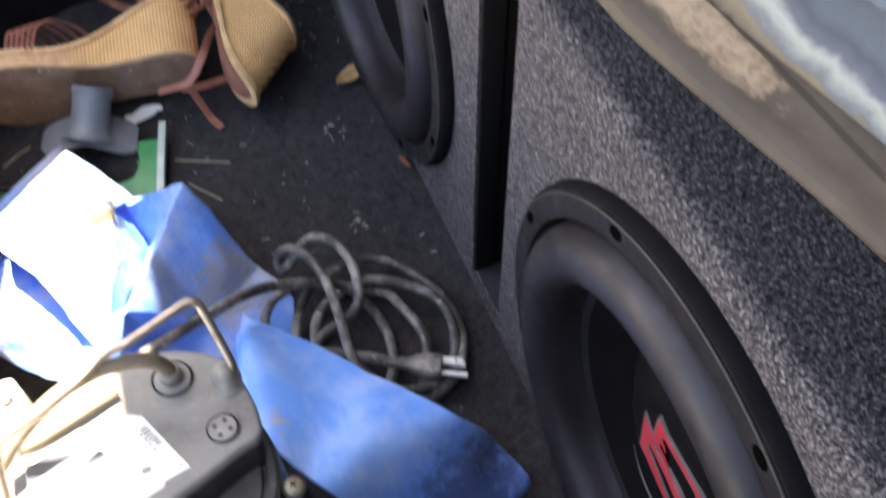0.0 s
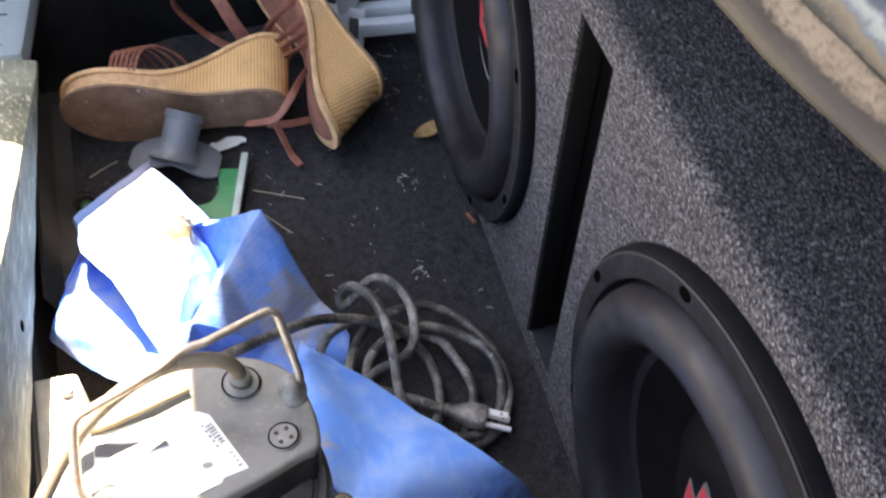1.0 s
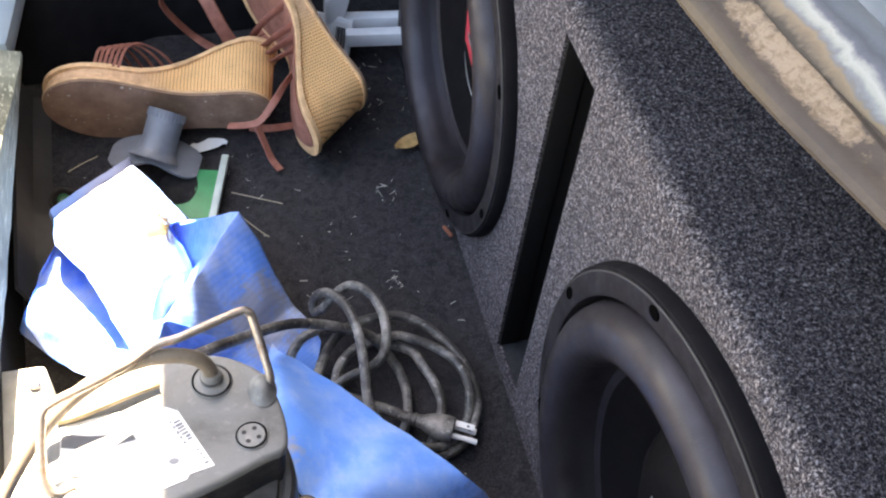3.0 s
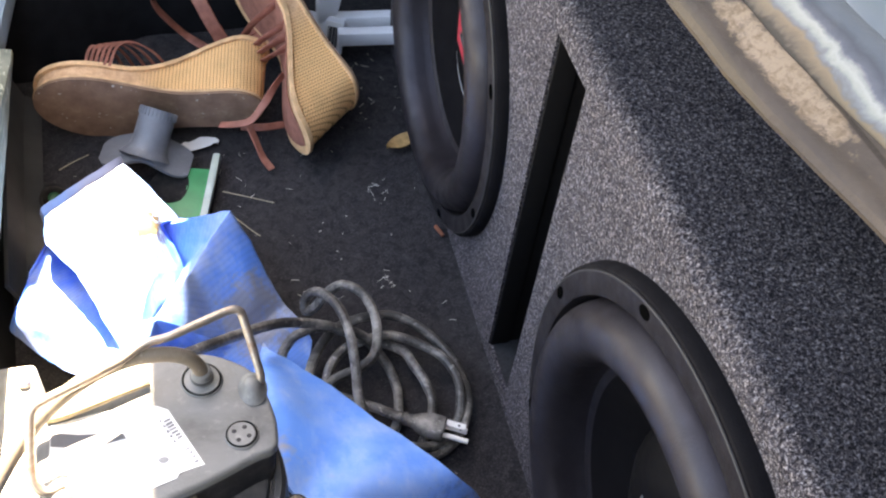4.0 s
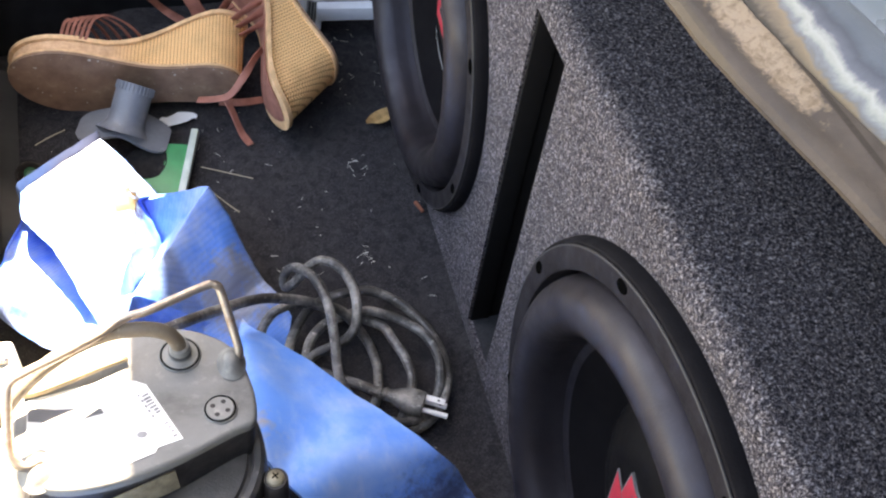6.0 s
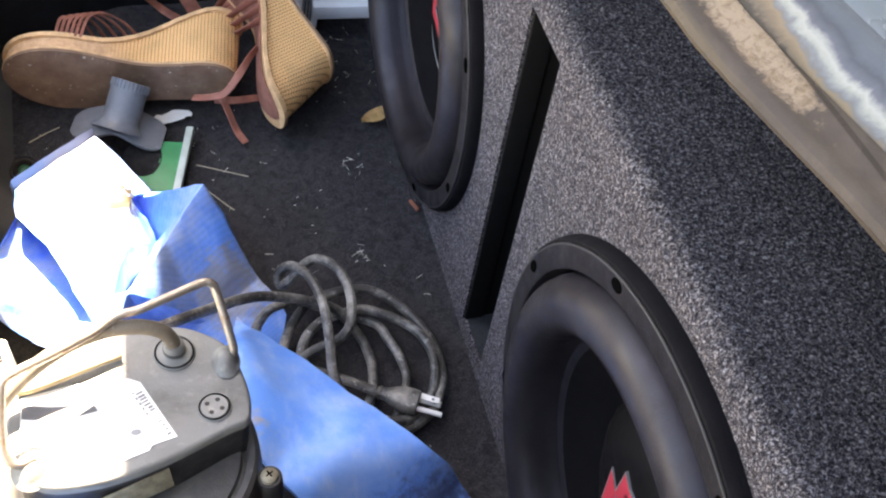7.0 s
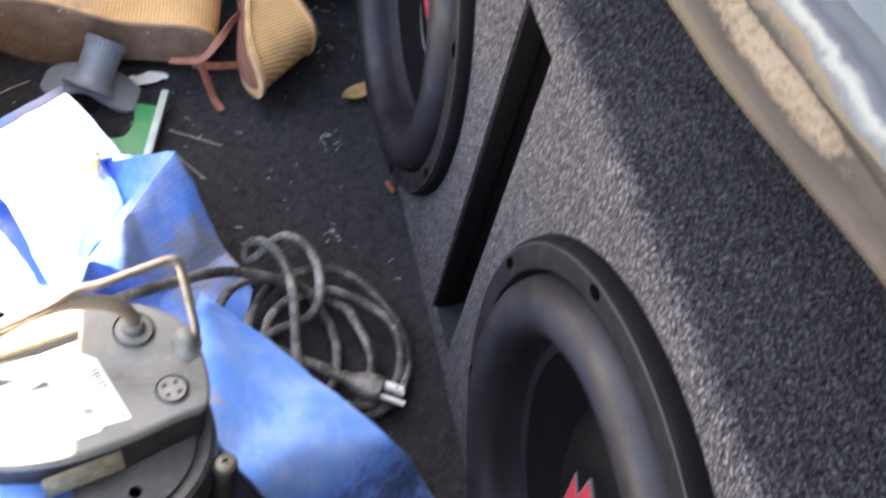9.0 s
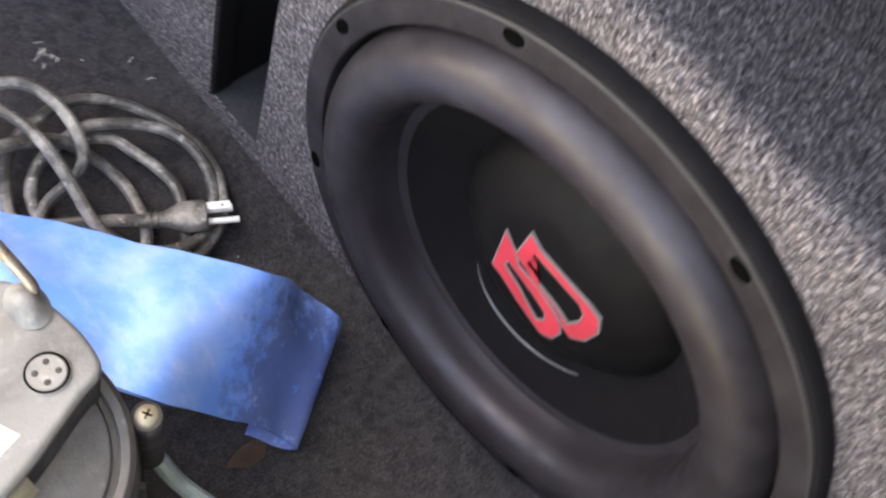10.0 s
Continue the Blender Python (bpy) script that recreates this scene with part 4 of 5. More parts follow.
BAG = {
    "tip": (-0.322, 0.295, 0.057), "lf": (-0.396, 0.221, 0.067), "e1": (-0.361, 0.120, 0.098), "cr": (-0.324, 0.020, 0.117), "c1": (-0.292, 0.182, 0.082), "c2": (-0.298, 0.103, 0.103), "c3": (-0.309, 0.043, 0.123),
    "j0": (-0.401, 0.209, 0.044), "e0": (-0.391, 0.174, 0.080), "u0": (-0.400, 0.225, 0.030), "u1": (-0.371, 0.186, 0.040), "u2": (-0.333, 0.058, 0.086), "ll": (-0.424, 0.112, 0.060), "l2": (-0.383, 0.082, 0.066), "f1": (-0.349, 0.032, 0.088),
    "g0": (-0.430, 0.110, 0.046), "gm": (-0.397, 0.072, 0.047), "g1": (-0.366, 0.033, 0.068), "val": (-0.272, 0.235, 0.026), "pit": (-0.290, 0.217, 0.040), "vv": (-0.274, 0.186, 0.010), "vb": (-0.302, 0.082, 0.072),
    "v2": (-0.267, 0.118, 0.086), "pk": (-0.224, 0.174, 0.102), "rr": (-0.212, 0.111, 0.046), "k1": (-0.184, 0.117, 0.022), "rt": (-0.168, 0.099, 0.014), "r2": (-0.239, 0.075, 0.020), "mid": (-0.298, 0.050, 0.113), "m2": (-0.290, 0.068, 0.030),
    "th": (-0.323, 0.298, 0.066), "lh": (-0.398, 0.225, 0.077),
    "tip0": (-0.322, 0.290, 0.0), "lf0": (-0.404, 0.222, 0.0), "pk0": (-0.215, 0.190, 0.0), "rt0": (-0.162, 0.082, 0.0), "v0": (-0.275, 0.215, 0.0),
    "bk": (-0.330, -0.060, 0.10), "bl": (-0.370, -0.05, 0.0), "br": (-0.200, -0.06, 0.0),
}
BAG_FACES = ("tip-lf-c1 lf-e0-c1 e0-e1-c1 e1-c2-c1 e1-cr-c2 cr-c3-c2 tip-c1-val c1-pit-val c1-vv-pit c1-c2-vv c2-vb-vv c2-c3-vb tip-val-v0-tip0 f1-bk-cr cr-bk-c3 c3-bk-m2-mid bk-bl-br-m2",
             "pit-vv-pk vv-v2-pk pit-pk-val vv-vb-v2 vb-mid-v2 vb-c3-mid v2-mid-r2 mid-m2-r2 v2-r2-rr v2-rr-pk pk-rr-k1 rr-r2-k1 k1-r2-rt val-pk-pk0-v0 pk-k1-rt-rt0-pk0 r2-m2-br r2-br-rt0-rt",
             "lf-j0-u0-e0 e0-u0-e1 u0-u1-e1 e1-u1-cr u1-u2-cr", "u0-j0-ll u0-ll-l2 u0-l2-u1 u1-l2-f1 u1-f1-u2 u2-f1-cr ll-g0-gm ll-gm-l2 l2-gm-g1 l2-g1-f1 f1-g1-bl-bk lf-lf0-j0 j0-lf0-g0-ll", "tip-th-lh-lf th-tip0-lf0-lh tip-tip0-th lh-lf0-lf")
bag = thing("crumpled_bag", "crumpled blue coated-cloth bag with chalky scuffs", "bag")
whole = draped(BAG, BAG_FACES, 11)
for n, name in enumerate(("body", "peaked_fold", "side_fold", "bottom_fold", "hem")):
    bm = whole.copy()
    bmesh.ops.delete(bm, geom=[f for f in bm.faces if f.material_index != n], context="FACES")
    for f in bm.faces:
        f.material_index = 0
    part(name, bm, M_HEM if name == "hem" else M_VINYL, bag, "dusty bound edge, greyed for shade" if name == "hem" else "", 40)
whole.free()


def patch(rows, n=8):
    """A smooth sheet through a coarse grid of points."""
    fine = [curve_points(r, n) for r in rows]
    return [list(c) for c in zip(*[curve_points(col, n) for col in zip(*fine)])]


tongue = patch([
    [(-0.212, 0.060, 0.040), (-0.225, 0.000, 0.080), (-0.235, -0.070, 0.090)],
    [(-0.200, 0.030, 0.064), (-0.212, -0.030, 0.110), (-0.225, -0.105, 0.130)],
    [(-0.148, -0.038, 0.080), (-0.172, -0.085, 0.108), (-0.205, -0.140, 0.132)],
    [(-0.0900, -0.1255, 0.106), (-0.1340, -0.1380, 0.118), (-0.1880, -0.1670, 0.128)],
    [(-0.0510, -0.1405, 0.046), (-0.0870, -0.1715, 0.048), (-0.1310, -0.2025, 0.038)],
    [(-0.036, -0.166, 0.022), (-0.078, -0.197, 0.019), (-0.117, -0.222, 0.014)],
    [(-0.046, -0.162, 0.006), (-0.085, -0.190, 0.006), (-0.124, -0.214, 0.005)],
    [(-0.070, -0.140, 0.005), (-0.105, -0.165, 0.005), (-0.138, -0.192, 0.005)],
])
hose_flat = thing("folded_hose", "flat blue coated-cloth hose folded down to the carpet", "hose")
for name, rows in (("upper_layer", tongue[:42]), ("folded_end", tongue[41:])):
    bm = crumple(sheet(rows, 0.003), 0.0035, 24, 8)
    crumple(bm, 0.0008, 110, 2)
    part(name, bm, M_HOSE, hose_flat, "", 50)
rows = []
for i in range(15):
    f = i / 14
    y = -0.184 - 0.150 * f
    rows.append([(-0.325 + 0.034 * math.cos(a), y, 0.204 + 0.02 * math.sin(1.5 * f) - 0.10 * f * f + 0.048 * math.sin(a)) for a in (math.pi * (1.12 - 1.24 * k / 14) for k in range(15))])
end = thing("hose_end", "rounded end of a blue cloth hose against the pump", "hose")
for name, piece, label in (("outer_layer", rows[:12], ""), ("bound_edge", rows[11:], "stitched bound edge")):
    part(name, crumple(sheet(piece, 0.003), 0.004, 24, 15), M_HOSE, end, label, 50)


# ---- black cord in a coil, with its plug ----
COIL = [(-0.300, -0.030, 0.160), (-0.272, -0.015, 0.152), (-0.251, 0.000, 0.139), (-0.227, 0.020, 0.119), (-0.207, 0.038, 0.099), (-0.187, 0.051, 0.081), (-0.160, 0.058, 0.062), (-0.142, 0.059, 0.050), (-0.119, 0.059, 0.032), (-0.101, 0.040, 0.013), (-0.096, 0.021, 0.010), (-0.096, 0.001, 0.010), (-0.104, -0.028, 0.009), (-0.125, -0.046, 0.007), (-0.155, -0.030, 0.008),
        (-0.174, 0.018, 0.010), (-0.170, 0.046, 0.013), (-0.150, 0.074, 0.018), (-0.126, 0.086, 0.020), (-0.092, 0.089, 0.019), (-0.070, 0.078, 0.018), (-0.051, 0.057, 0.016), (-0.037, 0.028, 0.014), (-0.032, -0.002, 0.012), (-0.037, -0.026, 0.009), (-0.056, -0.052, 0.006), (-0.090, -0.064, 0.006), (-0.130, -0.055, 0.006),
        (-0.155, 0.000, 0.008), (-0.156, 0.036, 0.011), (-0.136, 0.056, 0.020), (-0.100, 0.062, 0.024), (-0.083, 0.057, 0.024), (-0.064, 0.046, 0.022), (-0.047, 0.029, 0.021), (-0.039, 0.007, 0.019), (-0.041, -0.016, 0.016), (-0.052, -0.038, 0.007), (-0.080, -0.055, 0.012), (-0.115, -0.044, 0.018),
        (-0.134, -0.016, 0.032), (-0.134, 0.018, 0.050), (-0.134, 0.047, 0.058), (-0.138, 0.075, 0.057), (-0.146, 0.097, 0.050), (-0.156, 0.112, 0.040), (-0.165, 0.114, 0.028), (-0.166, 0.105, 0.021), (-0.158, 0.102, 0.028), (-0.142, 0.108, 0.044), (-0.128, 0.108, 0.050), (-0.114, 0.096, 0.050), (-0.107, 0.075, 0.048), (-0.107, 0.052, 0.045), (-0.113, 0.034, 0.038), (-0.125, 0.028, 0.029),
        (-0.145, 0.028, 0.018), (-0.158, 0.022, 0.014), (-0.160, 0.015, 0.012), (-0.150, 0.010, 0.013), (-0.134, -0.001, 0.016), (-0.117, -0.013, 0.019), (-0.101, -0.025, 0.020), (-0.092, -0.0305, 0.021)]
cable = thing("extension_cord", "coiled dusty black rubber mains cord with a plug", "cord")
part("cord", tube(COIL, 0.0046, 10, 6), M_CORD, cable)
part("cord_loop", tube([(-0.185, 0.030, 0.006), (-0.196, 0.052, 0.020), (-0.186, 0.064, 0.034), (-0.172, 0.068, 0.040), (-0.150, 0.076, 0.030), (-0.120, 0.072, 0.012), (-0.084, 0.050, 0.014), (-0.075, 0.030, 0.014), (-0.068, 0.009, 0.013), (-0.067, -0.015, 0.010), (-0.085, -0.050, 0.006)], 0.0046, 10, 6), M_CORD, cable)
P0, P1 = Vector((-0.092, -0.0305, 0.021)), Vector((-0.0615, -0.047, 0.021))
ax = (P1 - P0).normalized()
PLUG = Matrix.Translation(P0) @ ax.to_track_quat("X", "Z").to_matrix().to_4x4() @ Matrix.Rotation(radians(-9), 4, "X")
bm = bmesh.new()
stations = ((-0.012, 0.0045, 0.0045), (-0.010, 0.0056, 0.0056), (-0.0085, 0.0056, 0.0056), (-0.0078, 0.0047, 0.0047), (-0.006, 0.0047, 0.0047), (-0.0053, 0.0058, 0.0058), (-0.0035, 0.0058, 0.0058), (-0.0027, 0.0050, 0.0050), (0.002, 0.0056, 0.0056), (0.007, 0.0080, 0.0072), (0.014, 0.0110, 0.0088), (0.023, 0.0118, 0.0092), (0.0305, 0.0115, 0.0090), (0.0315, 0.0106, 0.0082))
rings = []
for x, a, b in stations:
    rings.append([bm.verts.new((x, a * math.copysign(abs(math.cos(q)) ** 0.7, math.cos(q)), b * math.copysign(abs(math.sin(q)) ** 0.7, math.sin(q)))) for q in (2 * math.pi * k / 24 for k in range(24))])
for a, b in zip(rings, rings[1:]):
    for k in range(24):
        bm.faces.new((a[k], a[(k + 1) % 24], b[(k + 1) % 24], b[k]))
bm.faces.new(rings[0][::-1])
bm.faces.new(rings[-1])
bm.transform(PLUG)
plug = part("plug", bm, M_CORD, cable, "moulded black mains plug")
TILT = PLUG @ Matrix.Rotation(radians(14), 4, "X")
for x1, lo, hi in ((0.0495, 0.0026, 0.0041), (0.0515, -0.0042, -0.0027)):
    part("blade", block((0.031, 0.0028, lo), (x1, 0.0088, hi), 0.0006, TILT), M_BLADE, plug, "nickel plug blade")
    part("blade_hole", block((x1 - 0.0072, 0.0048, lo - 0.0001), (x1 - 0.0050, 0.0066, hi + 0.0001), 0.0002, TILT), M_HOLE, plug)
bm = tube([(0.030, -0.0058, 0.0), (0.044, -0.0058, 0.0), (0.0535, -0.0058, 0.0), (0.0545, -0.0058, 0.0)], 0.0024, 14, 2, taper=lambda f: 1.0 if f < 0.9 else 1.0 - 5 * (f - 0.9))
bm.transform(PLUG)
part("earth_pin", bm, M_BLADE, plug, "round nickel earth pin")


# ---- wedge sandals ----
def half_width(u):
    """Half the width of the sole from toe (0) to heel (1)."""
    if u < 0.24:
        return 0.0450 * math.sqrt(max(0.0, 1 - ((0.24 - u) / 0.24) ** 2))
    if u < 0.66:
        return 0.0260 + 0.0190 * (0.5 + 0.5 * math.cos(math.pi * (u - 0.24) / 0.42))
    if u < 0.84:
        return 0.0260 + 0.0010 * (u - 0.66) / 0.18
    return 0.0270 * math.sqrt(max(0.0, 1 - ((u - 0.84) / 0.16) ** 2))


CUT = [0.004]


def undercut(u, z):
    """How far the heel draws in towards the ground."""
    return CUT[0] * max(0.0, (u - 0.70) / 0.30) ** 1.6 * max(0.0, 1 - z / 0.086)


def foot_top(u):
    f = max(0.0, min(1.0, (u - 0.36) / 0.55))
    return 0.024 + 0.062 * f * f * (3 - 2 * f)


LENGTH = 0.245
STATIONS = [0.0, 0.002, 0.006, 0.013, 0.024, 0.04, 0.06, 0.09, 0.13, 0.18, 0.24, 0.30, 0.36, 0.42, 0.48, 0.54, 0.60, 0.66, 0.72, 0.78, 0.84, 0.88, 0.915, 0.945, 0.968, 0.984, 0.993, 0.998, 1.0]


def bend(u):
    return 0.006 * math.sin(math.pi * u * 1.1)


def sole_slab(low, high, grow=0.0, layers=1, flare=0.0, hollow=0.0):
    """A slab over the sole's outline between two heights along its length."""
    bm = bmesh.new()
    rings = []
    for j in range(layers + 1):
        f = j / layers
        ring = []
        for side in (1, -1):
            us = STATIONS if side == 1 else STATIONS[-2:0:-1]
            for u in us:
                w = max(0.0, half_width(u) + grow + flare * (1 - f) * (0.3 + u)) if 0 < u < 1 else 0.0
                z = low(u) + (high(u) - low(u)) * f
                x = LENGTH * u - undercut(u, z) + grow * (2 * u - 1)
                ring.append(bm.verts.new((x, side * w + bend(u), z)))
        rings.append(ring)
    n = len(rings[0])
    for a, b in zip(rings, rings[1:]):
        for k in range(n):
            bm.faces.new((a[k], a[(k + 1) % n], b[(k + 1) % n], b[k]))
    m = len(STATIONS)
    for ring, flip in ((rings[0], True), (rings[-1], False)):
        for k in range(m - 1):
            a, b = ring[k], ring[k + 1]
            c, d = ring[(n - k - 1) % n], ring[(n - k) % n]
            q = list(dict.fromkeys([a, b, c, d]))
            if len(q) > 2:
                bm.faces.new(q[::-1] if flip else q)
    return bm


def sandal(m, label, straps):
    s = thing("wedge_sandal", label, "sandal", m, "pair of wedge sandals")
    part("outsole", sole_slab(lambda u: 0.0, lambda u: 0.0035, 0.0004), M_SOLE, s, "dusty brown outsole")
    part("wedge", sole_slab(lambda u: 0.0032, lambda u: foot_top(u) - 0.003, -0.0008, 6), M_JUTE, s, "braided jute wedge")
    part("welt", sole_slab(lambda u: 0.0034, lambda u: 0.0062, 0.0010), M_RIM, s, "pale tan welt above the outsole")
    part("rim", sole_slab(lambda u: foot_top(u) - 0.0042, lambda u: foot_top(u) + 0.0014, 0.0024), M_RIM, s, "tan stitched footbed rim")
    part("footbed", sole_slab(lambda u: foot_top(u) + 0.001, lambda u: foot_top(u) + 0.0020, -0.0055), M_FOOTBED, s, "worn brown footbed")
    for knots, width, across in straps:
        part("strap", ribbon(knots, width, 0.0018, across), M_STRAP, s, "brown leather strap")
    return s


def toe_strap(k):
    """One of the fan of thin straps over the toes: close together at one end, spread at the other."""
    u0, u1 = 0.23 + 0.020 * k, 0.33 + 0.050 * k
    rise = 0.030 + 0.002 * k
    x0, x1 = LENGTH * u0, LENGTH * u1
    w = half_width(u0) - 0.004
    z = foot_top(u0)
    return [(x0, -w, z - 0.002), (x0 + 0.1 * (x1 - x0), -w, z + 0.7 * rise), (x0 + 0.35 * (x1 - x0), -w * 0.85, z + rise), (x0 + 0.7 * (x1 - x0), -w * 0.4, z + rise), (x1, w * 0.3, z + 0.75 * rise), (x1 + 0.006, half_width(u1) - 0.004, foot_top(u1) - 0.002)]


toe_straps = [(toe_strap(k), 0.0034, (0.9, 0.3, -0.3)) for k in range(6)]


def basis(toe, heel, up):
    """A pose from the toe and heel on the sole, and the way the foot points up."""
    x = (Vector(heel) - Vector(toe)).normalized()
    z = Vector(up)
    z = (z - x * z.dot(x)).normalized()
    y = z.cross(x)
    m = Matrix((x, y, z)).transposed().to_4x4()
    m.translation = toe
    return m


SANDAL_A = basis((-0.412, 0.402, 0.048), (-0.166, 0.368, 0.042), (0.10, 1.0, 0.10))
sandal(SANDAL_A, "tan jute wedge sandal lying on its side, sole outwards", toe_straps)
SANDAL_B = basis((-0.165, 0.558, 0.098), (-0.060, 0.358, 0.041), (-0.95, -0.10, 0.08))
CUT[0] = 0.026
broad_straps = [(toe_strap(k), 0.0095, (0.4, 0.0, -0.9)) for k in (0, 2, 3, 4)]
sandal(SANDAL_B, "tan jute wedge sandal lying over the other one", broad_straps)
strap_way = [((-0.147, 0.392, 0.070), (-0.158, 0.378, 0.068), (-0.172, 0.362, 0.058), (-0.188, 0.350, 0.046), (-0.204, 0.350, 0.042), (-0.222, 0.360, 0.034)), ((-0.196, 0.352, 0.044), (-0.191, 0.346, 0.040), (-0.187, 0.340, 0.030), (-0.180, 0.326, 0.012), (-0.172, 0.312, 0.006)), ((-0.200, 0.352, 0.036), (-0.176, 0.350, 0.034), (-0.150, 0.360, 0.026))]
for k, w in enumerate(strap_way):
    tagged(part("ankle_strap", ribbon(w, 0.0085, 0.0018, ((0.2, 0.5, 0.8), (0.3, 0.8, 0.5), (0.3, 0.9, 0.1))), M_STRAP), "brown leather ankle strap trailing on the carpet", "strap", "loose ankle straps")
tagged(part("ankle_strap", ribbon([(-0.205, 0.500, 0.010), (-0.222, 0.522, 0.008), (-0.244, 0.546, 0.010), (-0.262, 0.550, 0.030), (-0.276, 0.552, 0.052), (-0.278, 0.553, 0.070), (-0.258, 0.548, 0.086), (-0.235, 0.538, 0.080), (-0.222, 0.526, 0.056), (-0.212, 0.525, 0.020)], 0.011, 0.0018, (0.3, 1.0, 0.2)), M_STRAP), "looped brown leather ankle strap standing up", "strap", "loose ankle straps")
tagged(part("ankle_strap", ribbon([(-0.236, 0.546, 0.088), (-0.226, 0.528, 0.074), (-0.214, 0.512, 0.050), (-0.200, 0.500, 0.026), (-0.190, 0.480, 0.012)], 0.016, 0.002, (0.7, 0.3, 0.5)), M_STRAP), "broad brown leather ankle strap", "strap", "loose ankle straps")


# ---- small things on the carpet ----
fit = thing("pipe_fitting", "grey plastic pipe saddle with a ribbed spigot", "pipe fitting", pose(-0.301, 0.336, 0.026, -2, 6, -16))
spigot = spin([(0.0150, -0.006), (0.0270, -0.006), (0.0225, 0.000), (0.0190, 0.007), (0.0178, 0.018), (0.0178, 0.046), (0.0180, 0.052), (0.0178, 0.058), (0.0150, 0.058), (0.0146, -0.006)], 40, True)
LEAN_BACK = pose(0, 0, 0, -40, 20, 12) @ Matrix.Diagonal((1.06, 1.06, 0.82, 1.0))
part("spigot", spigot, M_PVC, fit).matrix_local = LEAN_BACK
for k in range(30):
    a = 2 * math.pi * k / 30
    part("rib", block((0.0172, -0.0007, 0.047), (0.0190, 0.0007, 0.0575), 0.0004), M_PVC, fit).matrix_local = LEAN_BACK @ pose(0, 0, 0, 0, 0, math.degrees(a))
rows = []
for i in range(25):
    x = -0.048 + 0.094 * i / 24
    w = (0.0225 + 0.004 * abs(x) / 0.05) * math.sqrt(max(0.02, 1 - (abs(x) / 0.0500) ** 5))
    rows.append([(x, w * (2 * k / 12 - 1), -0.012 * (abs(x) / 0.054) ** 1.5 + 0.008 * math.exp(-(x / 0.022) ** 2)) for k in range(13)])
part("saddle", sheet(rows, 0.003), M_PVC, fit, "curved saddle plate")
ring = spin([(0.0, 0.0), (0.021, 0.0), (0.023, 0.002), (0.024, 0.014), (0.022, 0.018), (0.017, 0.019), (0.016, 0.0185), (0.0, 0.018)], 36)
part("base_collar", ring, M_BLACKPL, None).matrix_world = pose(-0.280, 0.299, 0.001, 4, 3, 0) @ Matrix.Diagonal((1.0, 1.0, 0.55, 1.0))
tagged(bpy.data.objects["base_collar"], "black plastic collar under the pipe fitting", "collar")
green = thing("green_scraper", "green plastic scraper with a milky edge strip", "scraper", pose(-0.258, 0.285, 0.008, 3, -2, -14.5))
part("blade", block((-0.035, -0.035, -0.002), (0.016, 0.035, 0.002), 0.001), M_GREEN, green)
part("edge_strip", block((0.012, -0.050, -0.003), (0.020, 0.056, 0.005), 0.0015), M_STICK, green, "milky plastic strip")
capg = thing("bottle_cap", "small dark bottle cap with green inside", "bottle cap", pose(-0.398, 0.300, 0.010, 50, 10, 0))
part("shell", spin([(0.0, 0.0), (0.013, 0.0), (0.0145, 0.002), (0.0145, 0.020), (0.012, 0.020), (0.012, 0.006), (0.0, 0.006)], 28), M_BLACKPL, capg)
part("liner", spin([(0.0, 0.0075), (0.004, 0.0082), (0.0065, 0.0070)], 20), M_DARKGREEN, capg, "green liner")

# torn paper, leaf, grass and chips
outline = [(0.022 * math.cos(a) * (1 + 0.28 * noise.noise(Vector((3 * math.cos(a), 3 * math.sin(a), 1)))), 0.008 * math.sin(a) * (1 + 0.5 * noise.noise(Vector((4 * math.cos(a), 4 * math.sin(a), 7))))) for a in (2 * math.pi * k / 22 for k in range(22))]
bm = extrude_outline(outline, 0, 0.0006)
for v in bm.verts:
    v.co.z += 0.003 * noise.noise(v.co * 60)
tagged(part("paper_scrap", bm, M_PAPER), "torn scrap of white paper on the carpet", "paper").matrix_world = pose(-0.246, 0.366, 0.003, 0, 0, 12)
rows = []
for i in range(13):
    x = -0.021 + 0.042 * i / 12
    w = 0.0095 * math.sin(math.pi * min(0.98, max(0.03, (x + 0.022) / 0.044))) ** 0.8 + 0.0003
    rows.append([(x, w * s, 0.004 * abs(s) + 30 * x * x * 0.3 + 0.002) for s in (-1, -0.5, 0, 0.5, 1)])
tagged(part("dry_leaf", sheet(rows, 0.0006), M_LEAF), "dry curled tan leaf beside the woofer", "leaf").matrix_world = pose(-0.022, 0.335, 0.001, 0, 0, 28)
for knots in (((-0.228, 0.283, 0.010), (-0.207, 0.276, 0.007), (-0.176, 0.264, 0.004)), ((-0.222, 0.246, 0.012), (-0.203, 0.228, 0.004), (-0.196, 0.220, 0.004)), ((-0.395, 0.345, 0.004), (-0.378, 0.352, 0.008), (-0.364, 0.362, 0.006))):
    tagged(part("grass_stalk", tube(knots, 0.0005, 5, 5), M_STRAW), "thin dry grass stalk on the carpet", "grass", "dry grass stalks")
tagged(part("rust_chip", block((-0.0018, -0.008, 0), (0.0018, 0.008, 0.003), 0.0008), M_RUSTBIT), "small rusty chip against the box", "chip").matrix_world = pose(-0.009, 0.200, 0.0, 0, 0, 20)
tagged(part("brown_stain", extrude_outline([(0.016 * math.cos(a) * (1 + 0.3 * math.sin(3 * a)), 0.008 * math.sin(a)) for a in (2 * math.pi * k / 18 for k in range(18))], 0, 0.0012), M_CRUMB), "rust-brown crumb of dirt on the carpet", "dirt").matrix_world = pose(-0.142, -0.204, 0.0)

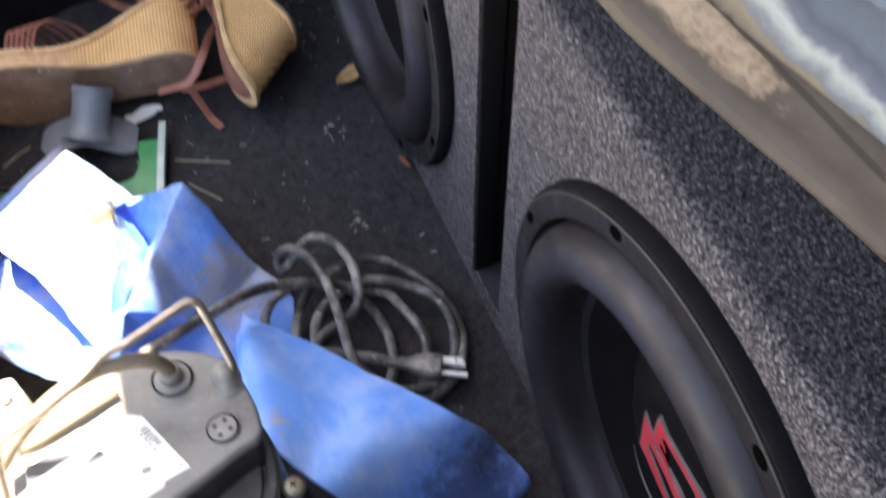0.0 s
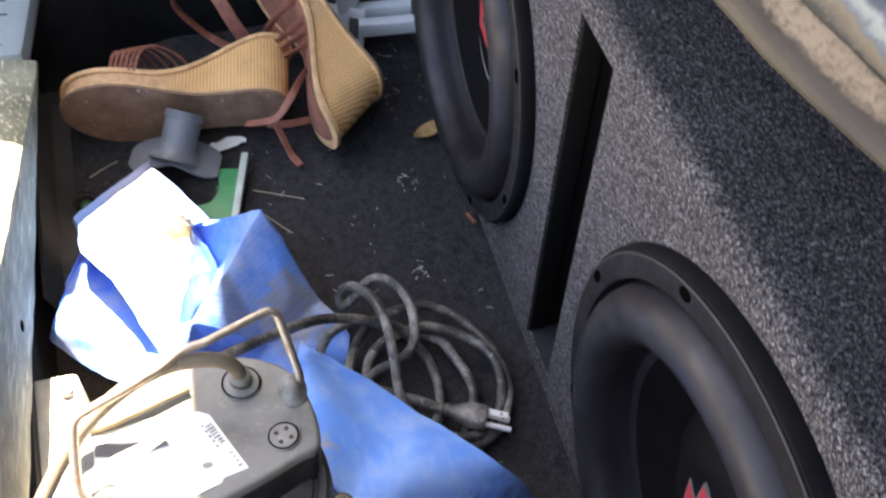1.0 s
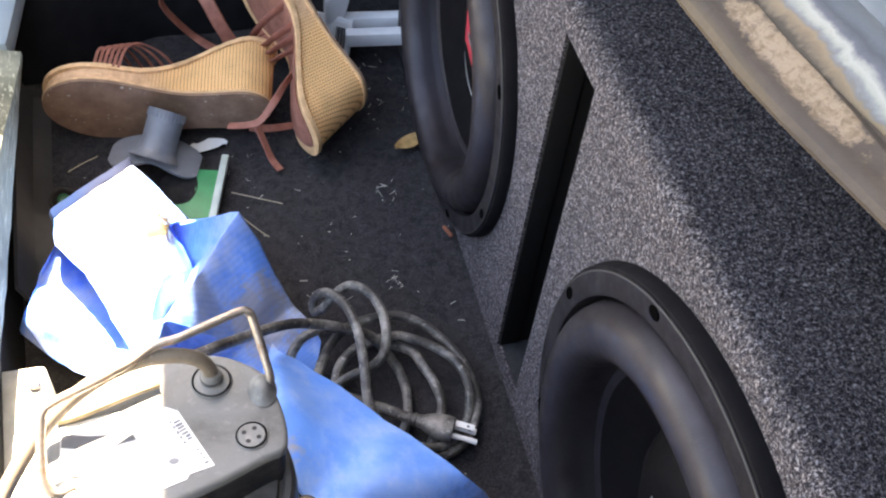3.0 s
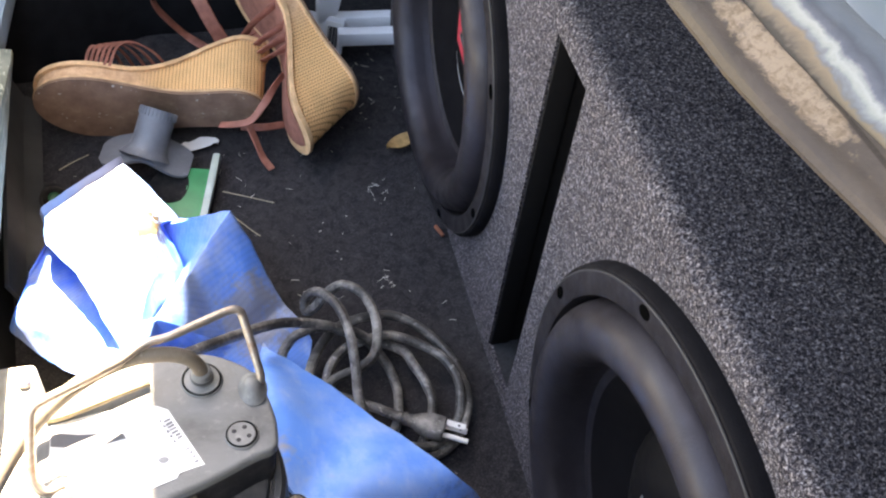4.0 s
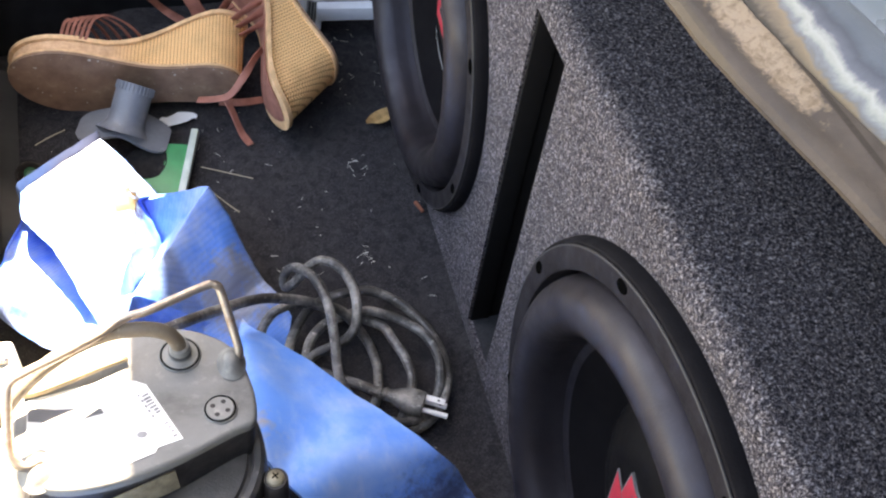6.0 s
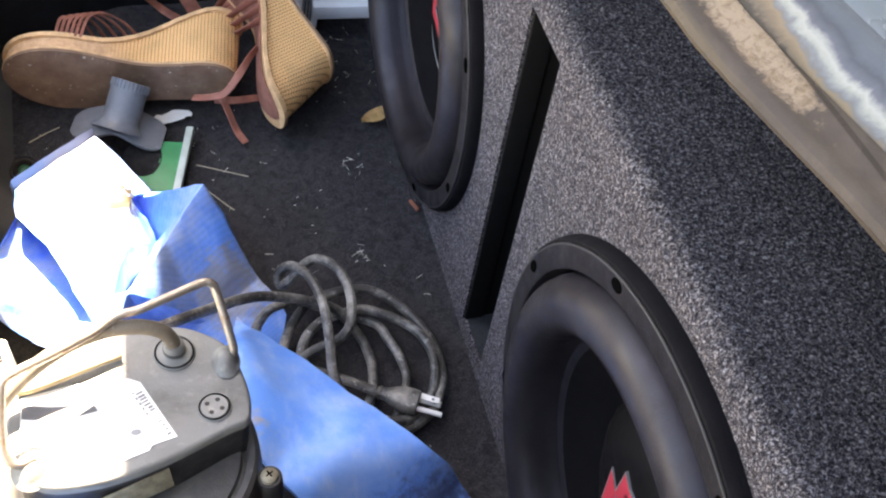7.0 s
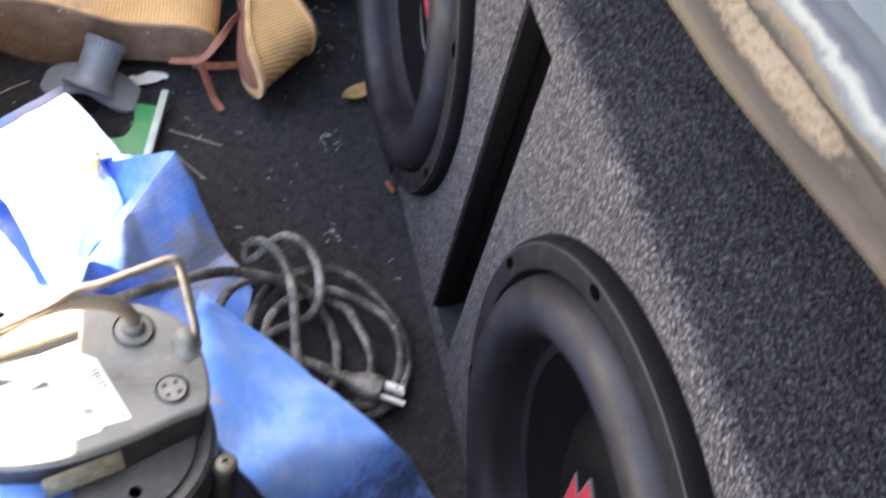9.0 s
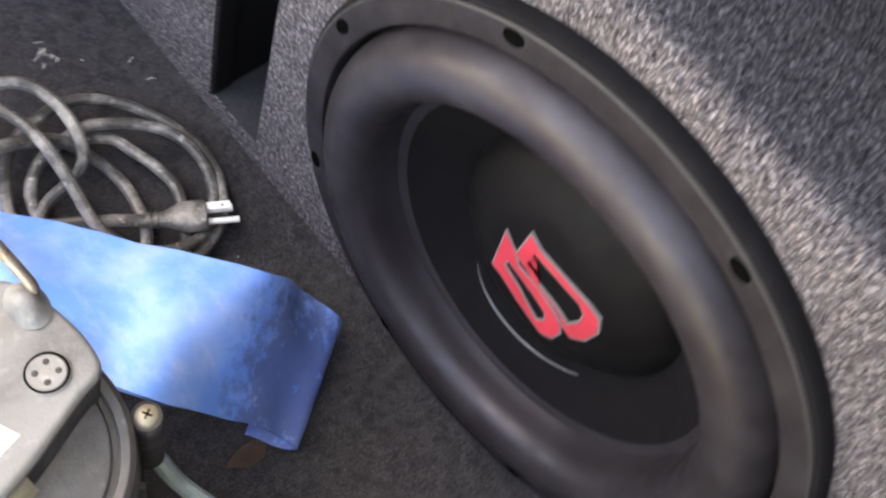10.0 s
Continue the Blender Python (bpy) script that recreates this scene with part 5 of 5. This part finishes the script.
rnd = random.Random(5)
bm = bmesh.new()
for cx, cy, n, spread in ((-0.060, 0.275, 9, 0.008), (-0.075, 0.145, 9, 0.005), (-0.050, 0.455, 9, 0.02), (-0.05, 0.22, 12, 0.05), (-0.12, 0.18, 8, 0.05), (-0.10, 0.33, 12, 0.07), (-0.03, 0.42, 14, 0.05), (-0.2, 0.32, 14, 0.04), (-0.02, 0.1, 5, 0.02), (-0.14, 0.13, 5, 0.02), (-0.06, -0.1, 6, 0.05), (-0.37, 0.34, 6, 0.04)):
    for _ in range(n):
        x, y = rnd.gauss(cx, spread), rnd.gauss(cy, spread)
        if not (-0.42 < x < -0.006):
            continue
        a, l = rnd.uniform(0, 6.28), rnd.choice((0.0022, 0.0035, 0.005)) if spread < 0.025 else rnd.choice((0.0007, 0.0010, 0.0015, 0.0040))
        d = Vector((math.cos(a), math.sin(a), 0)) * l
        c = Vector((x, y, 0.0008))
        tube([c - d, c + Vector((d.y, -d.x, 0.6 * l)) * rnd.uniform(-0.12, 0.12), c + d], rnd.uniform(0.00013, 0.00026), 4, 2, bm=bm)
tagged(part("lint", bm, M_LINT), "scattered pale lint and grass bits", "lint", "", "stuff")

# white brackets lying behind the far woofer
bracket = thing("shelf_bracket", "white metal shelf bracket with a barcode sticker", "bracket", pose(0, 0, 0.002), "white shelf brackets")
part("arm", block((-0.103, 0.484, 0.020), (0.16, 0.499, 0.039), 0.003, pose(0, 0, 0, 0, 0, -4)), M_WHITEPL, bracket)
PLATE = pose(-0.062, 0.505, 0.020, -18, 0, -28)
part("plate", block((-0.056, -0.0018, -0.020), (0.002, 0.0018, 0.026), 0.0012, PLATE), M_WHITEPL, bracket)
sticker = part("sticker", block((-0.021, -0.0026, -0.019), (0.0, -0.0017, 0.020), 0, PLATE), M_PAPER, bracket, "white barcode sticker")
for k in range(9):
    part("barcode_bar", block((-0.0175 + 0.0014 * k, -0.0032, -0.012), (-0.0168 + 0.0014 * k + 0.0003 * (k % 3), -0.0025, 0.014), 0, PLATE), M_INK, sticker)
second = thing("shelf_bracket", "white metal shelf bracket with a bent end", "bracket", pose(0, 0, 0.002), "white shelf brackets")
part("arm", block((-0.112, 0.512, 0.024), (0.16, 0.527, 0.042), 0.003, pose(0, 0, 0, 0, 0, -4)), M_WHITEPL, second)
hook = extrude_outline([(-0.088, 0.034), (-0.089, 0.066), (-0.084, 0.072), (-0.066, 0.081), (-0.059, 0.099), (-0.053, 0.104), (-0.047, 0.101), (-0.051, 0.092), (-0.060, 0.068), (-0.064, 0.050), (-0.070, 0.040)], 0, 0.003, 0.001)
part("bent_end", hook, M_WHITEPL, second, "bent hooked end").matrix_local = pose(0, 0.522, 0, 90, 0, 0)
part("bent_rim", ribbon([(-0.088, 0.526, 0.036), (-0.0885, 0.526, 0.066), (-0.084, 0.526, 0.0725), (-0.066, 0.526, 0.0815), (-0.059, 0.526, 0.099)], 0.012, 0.0025, (0, 1, 0), 3), M_WHITEPL, second)
# dark vent grille low on the far wall
grille = thing("vent_grille", "black slatted vent on the far wall", "vent", pose(-0.03, 0.765, 0.08))
part("frame", block((-0.07, -0.004, -0.04), (0.09, 0.006, 0.06), 0.002), M_BLACKPL, grille)
for k in range(9):
    part("slat", block((-0.06 + 0.015 * k, -0.012, -0.03), (-0.054 + 0.015 * k, -0.003, 0.05), 0.001), M_BLACKPL, grille)
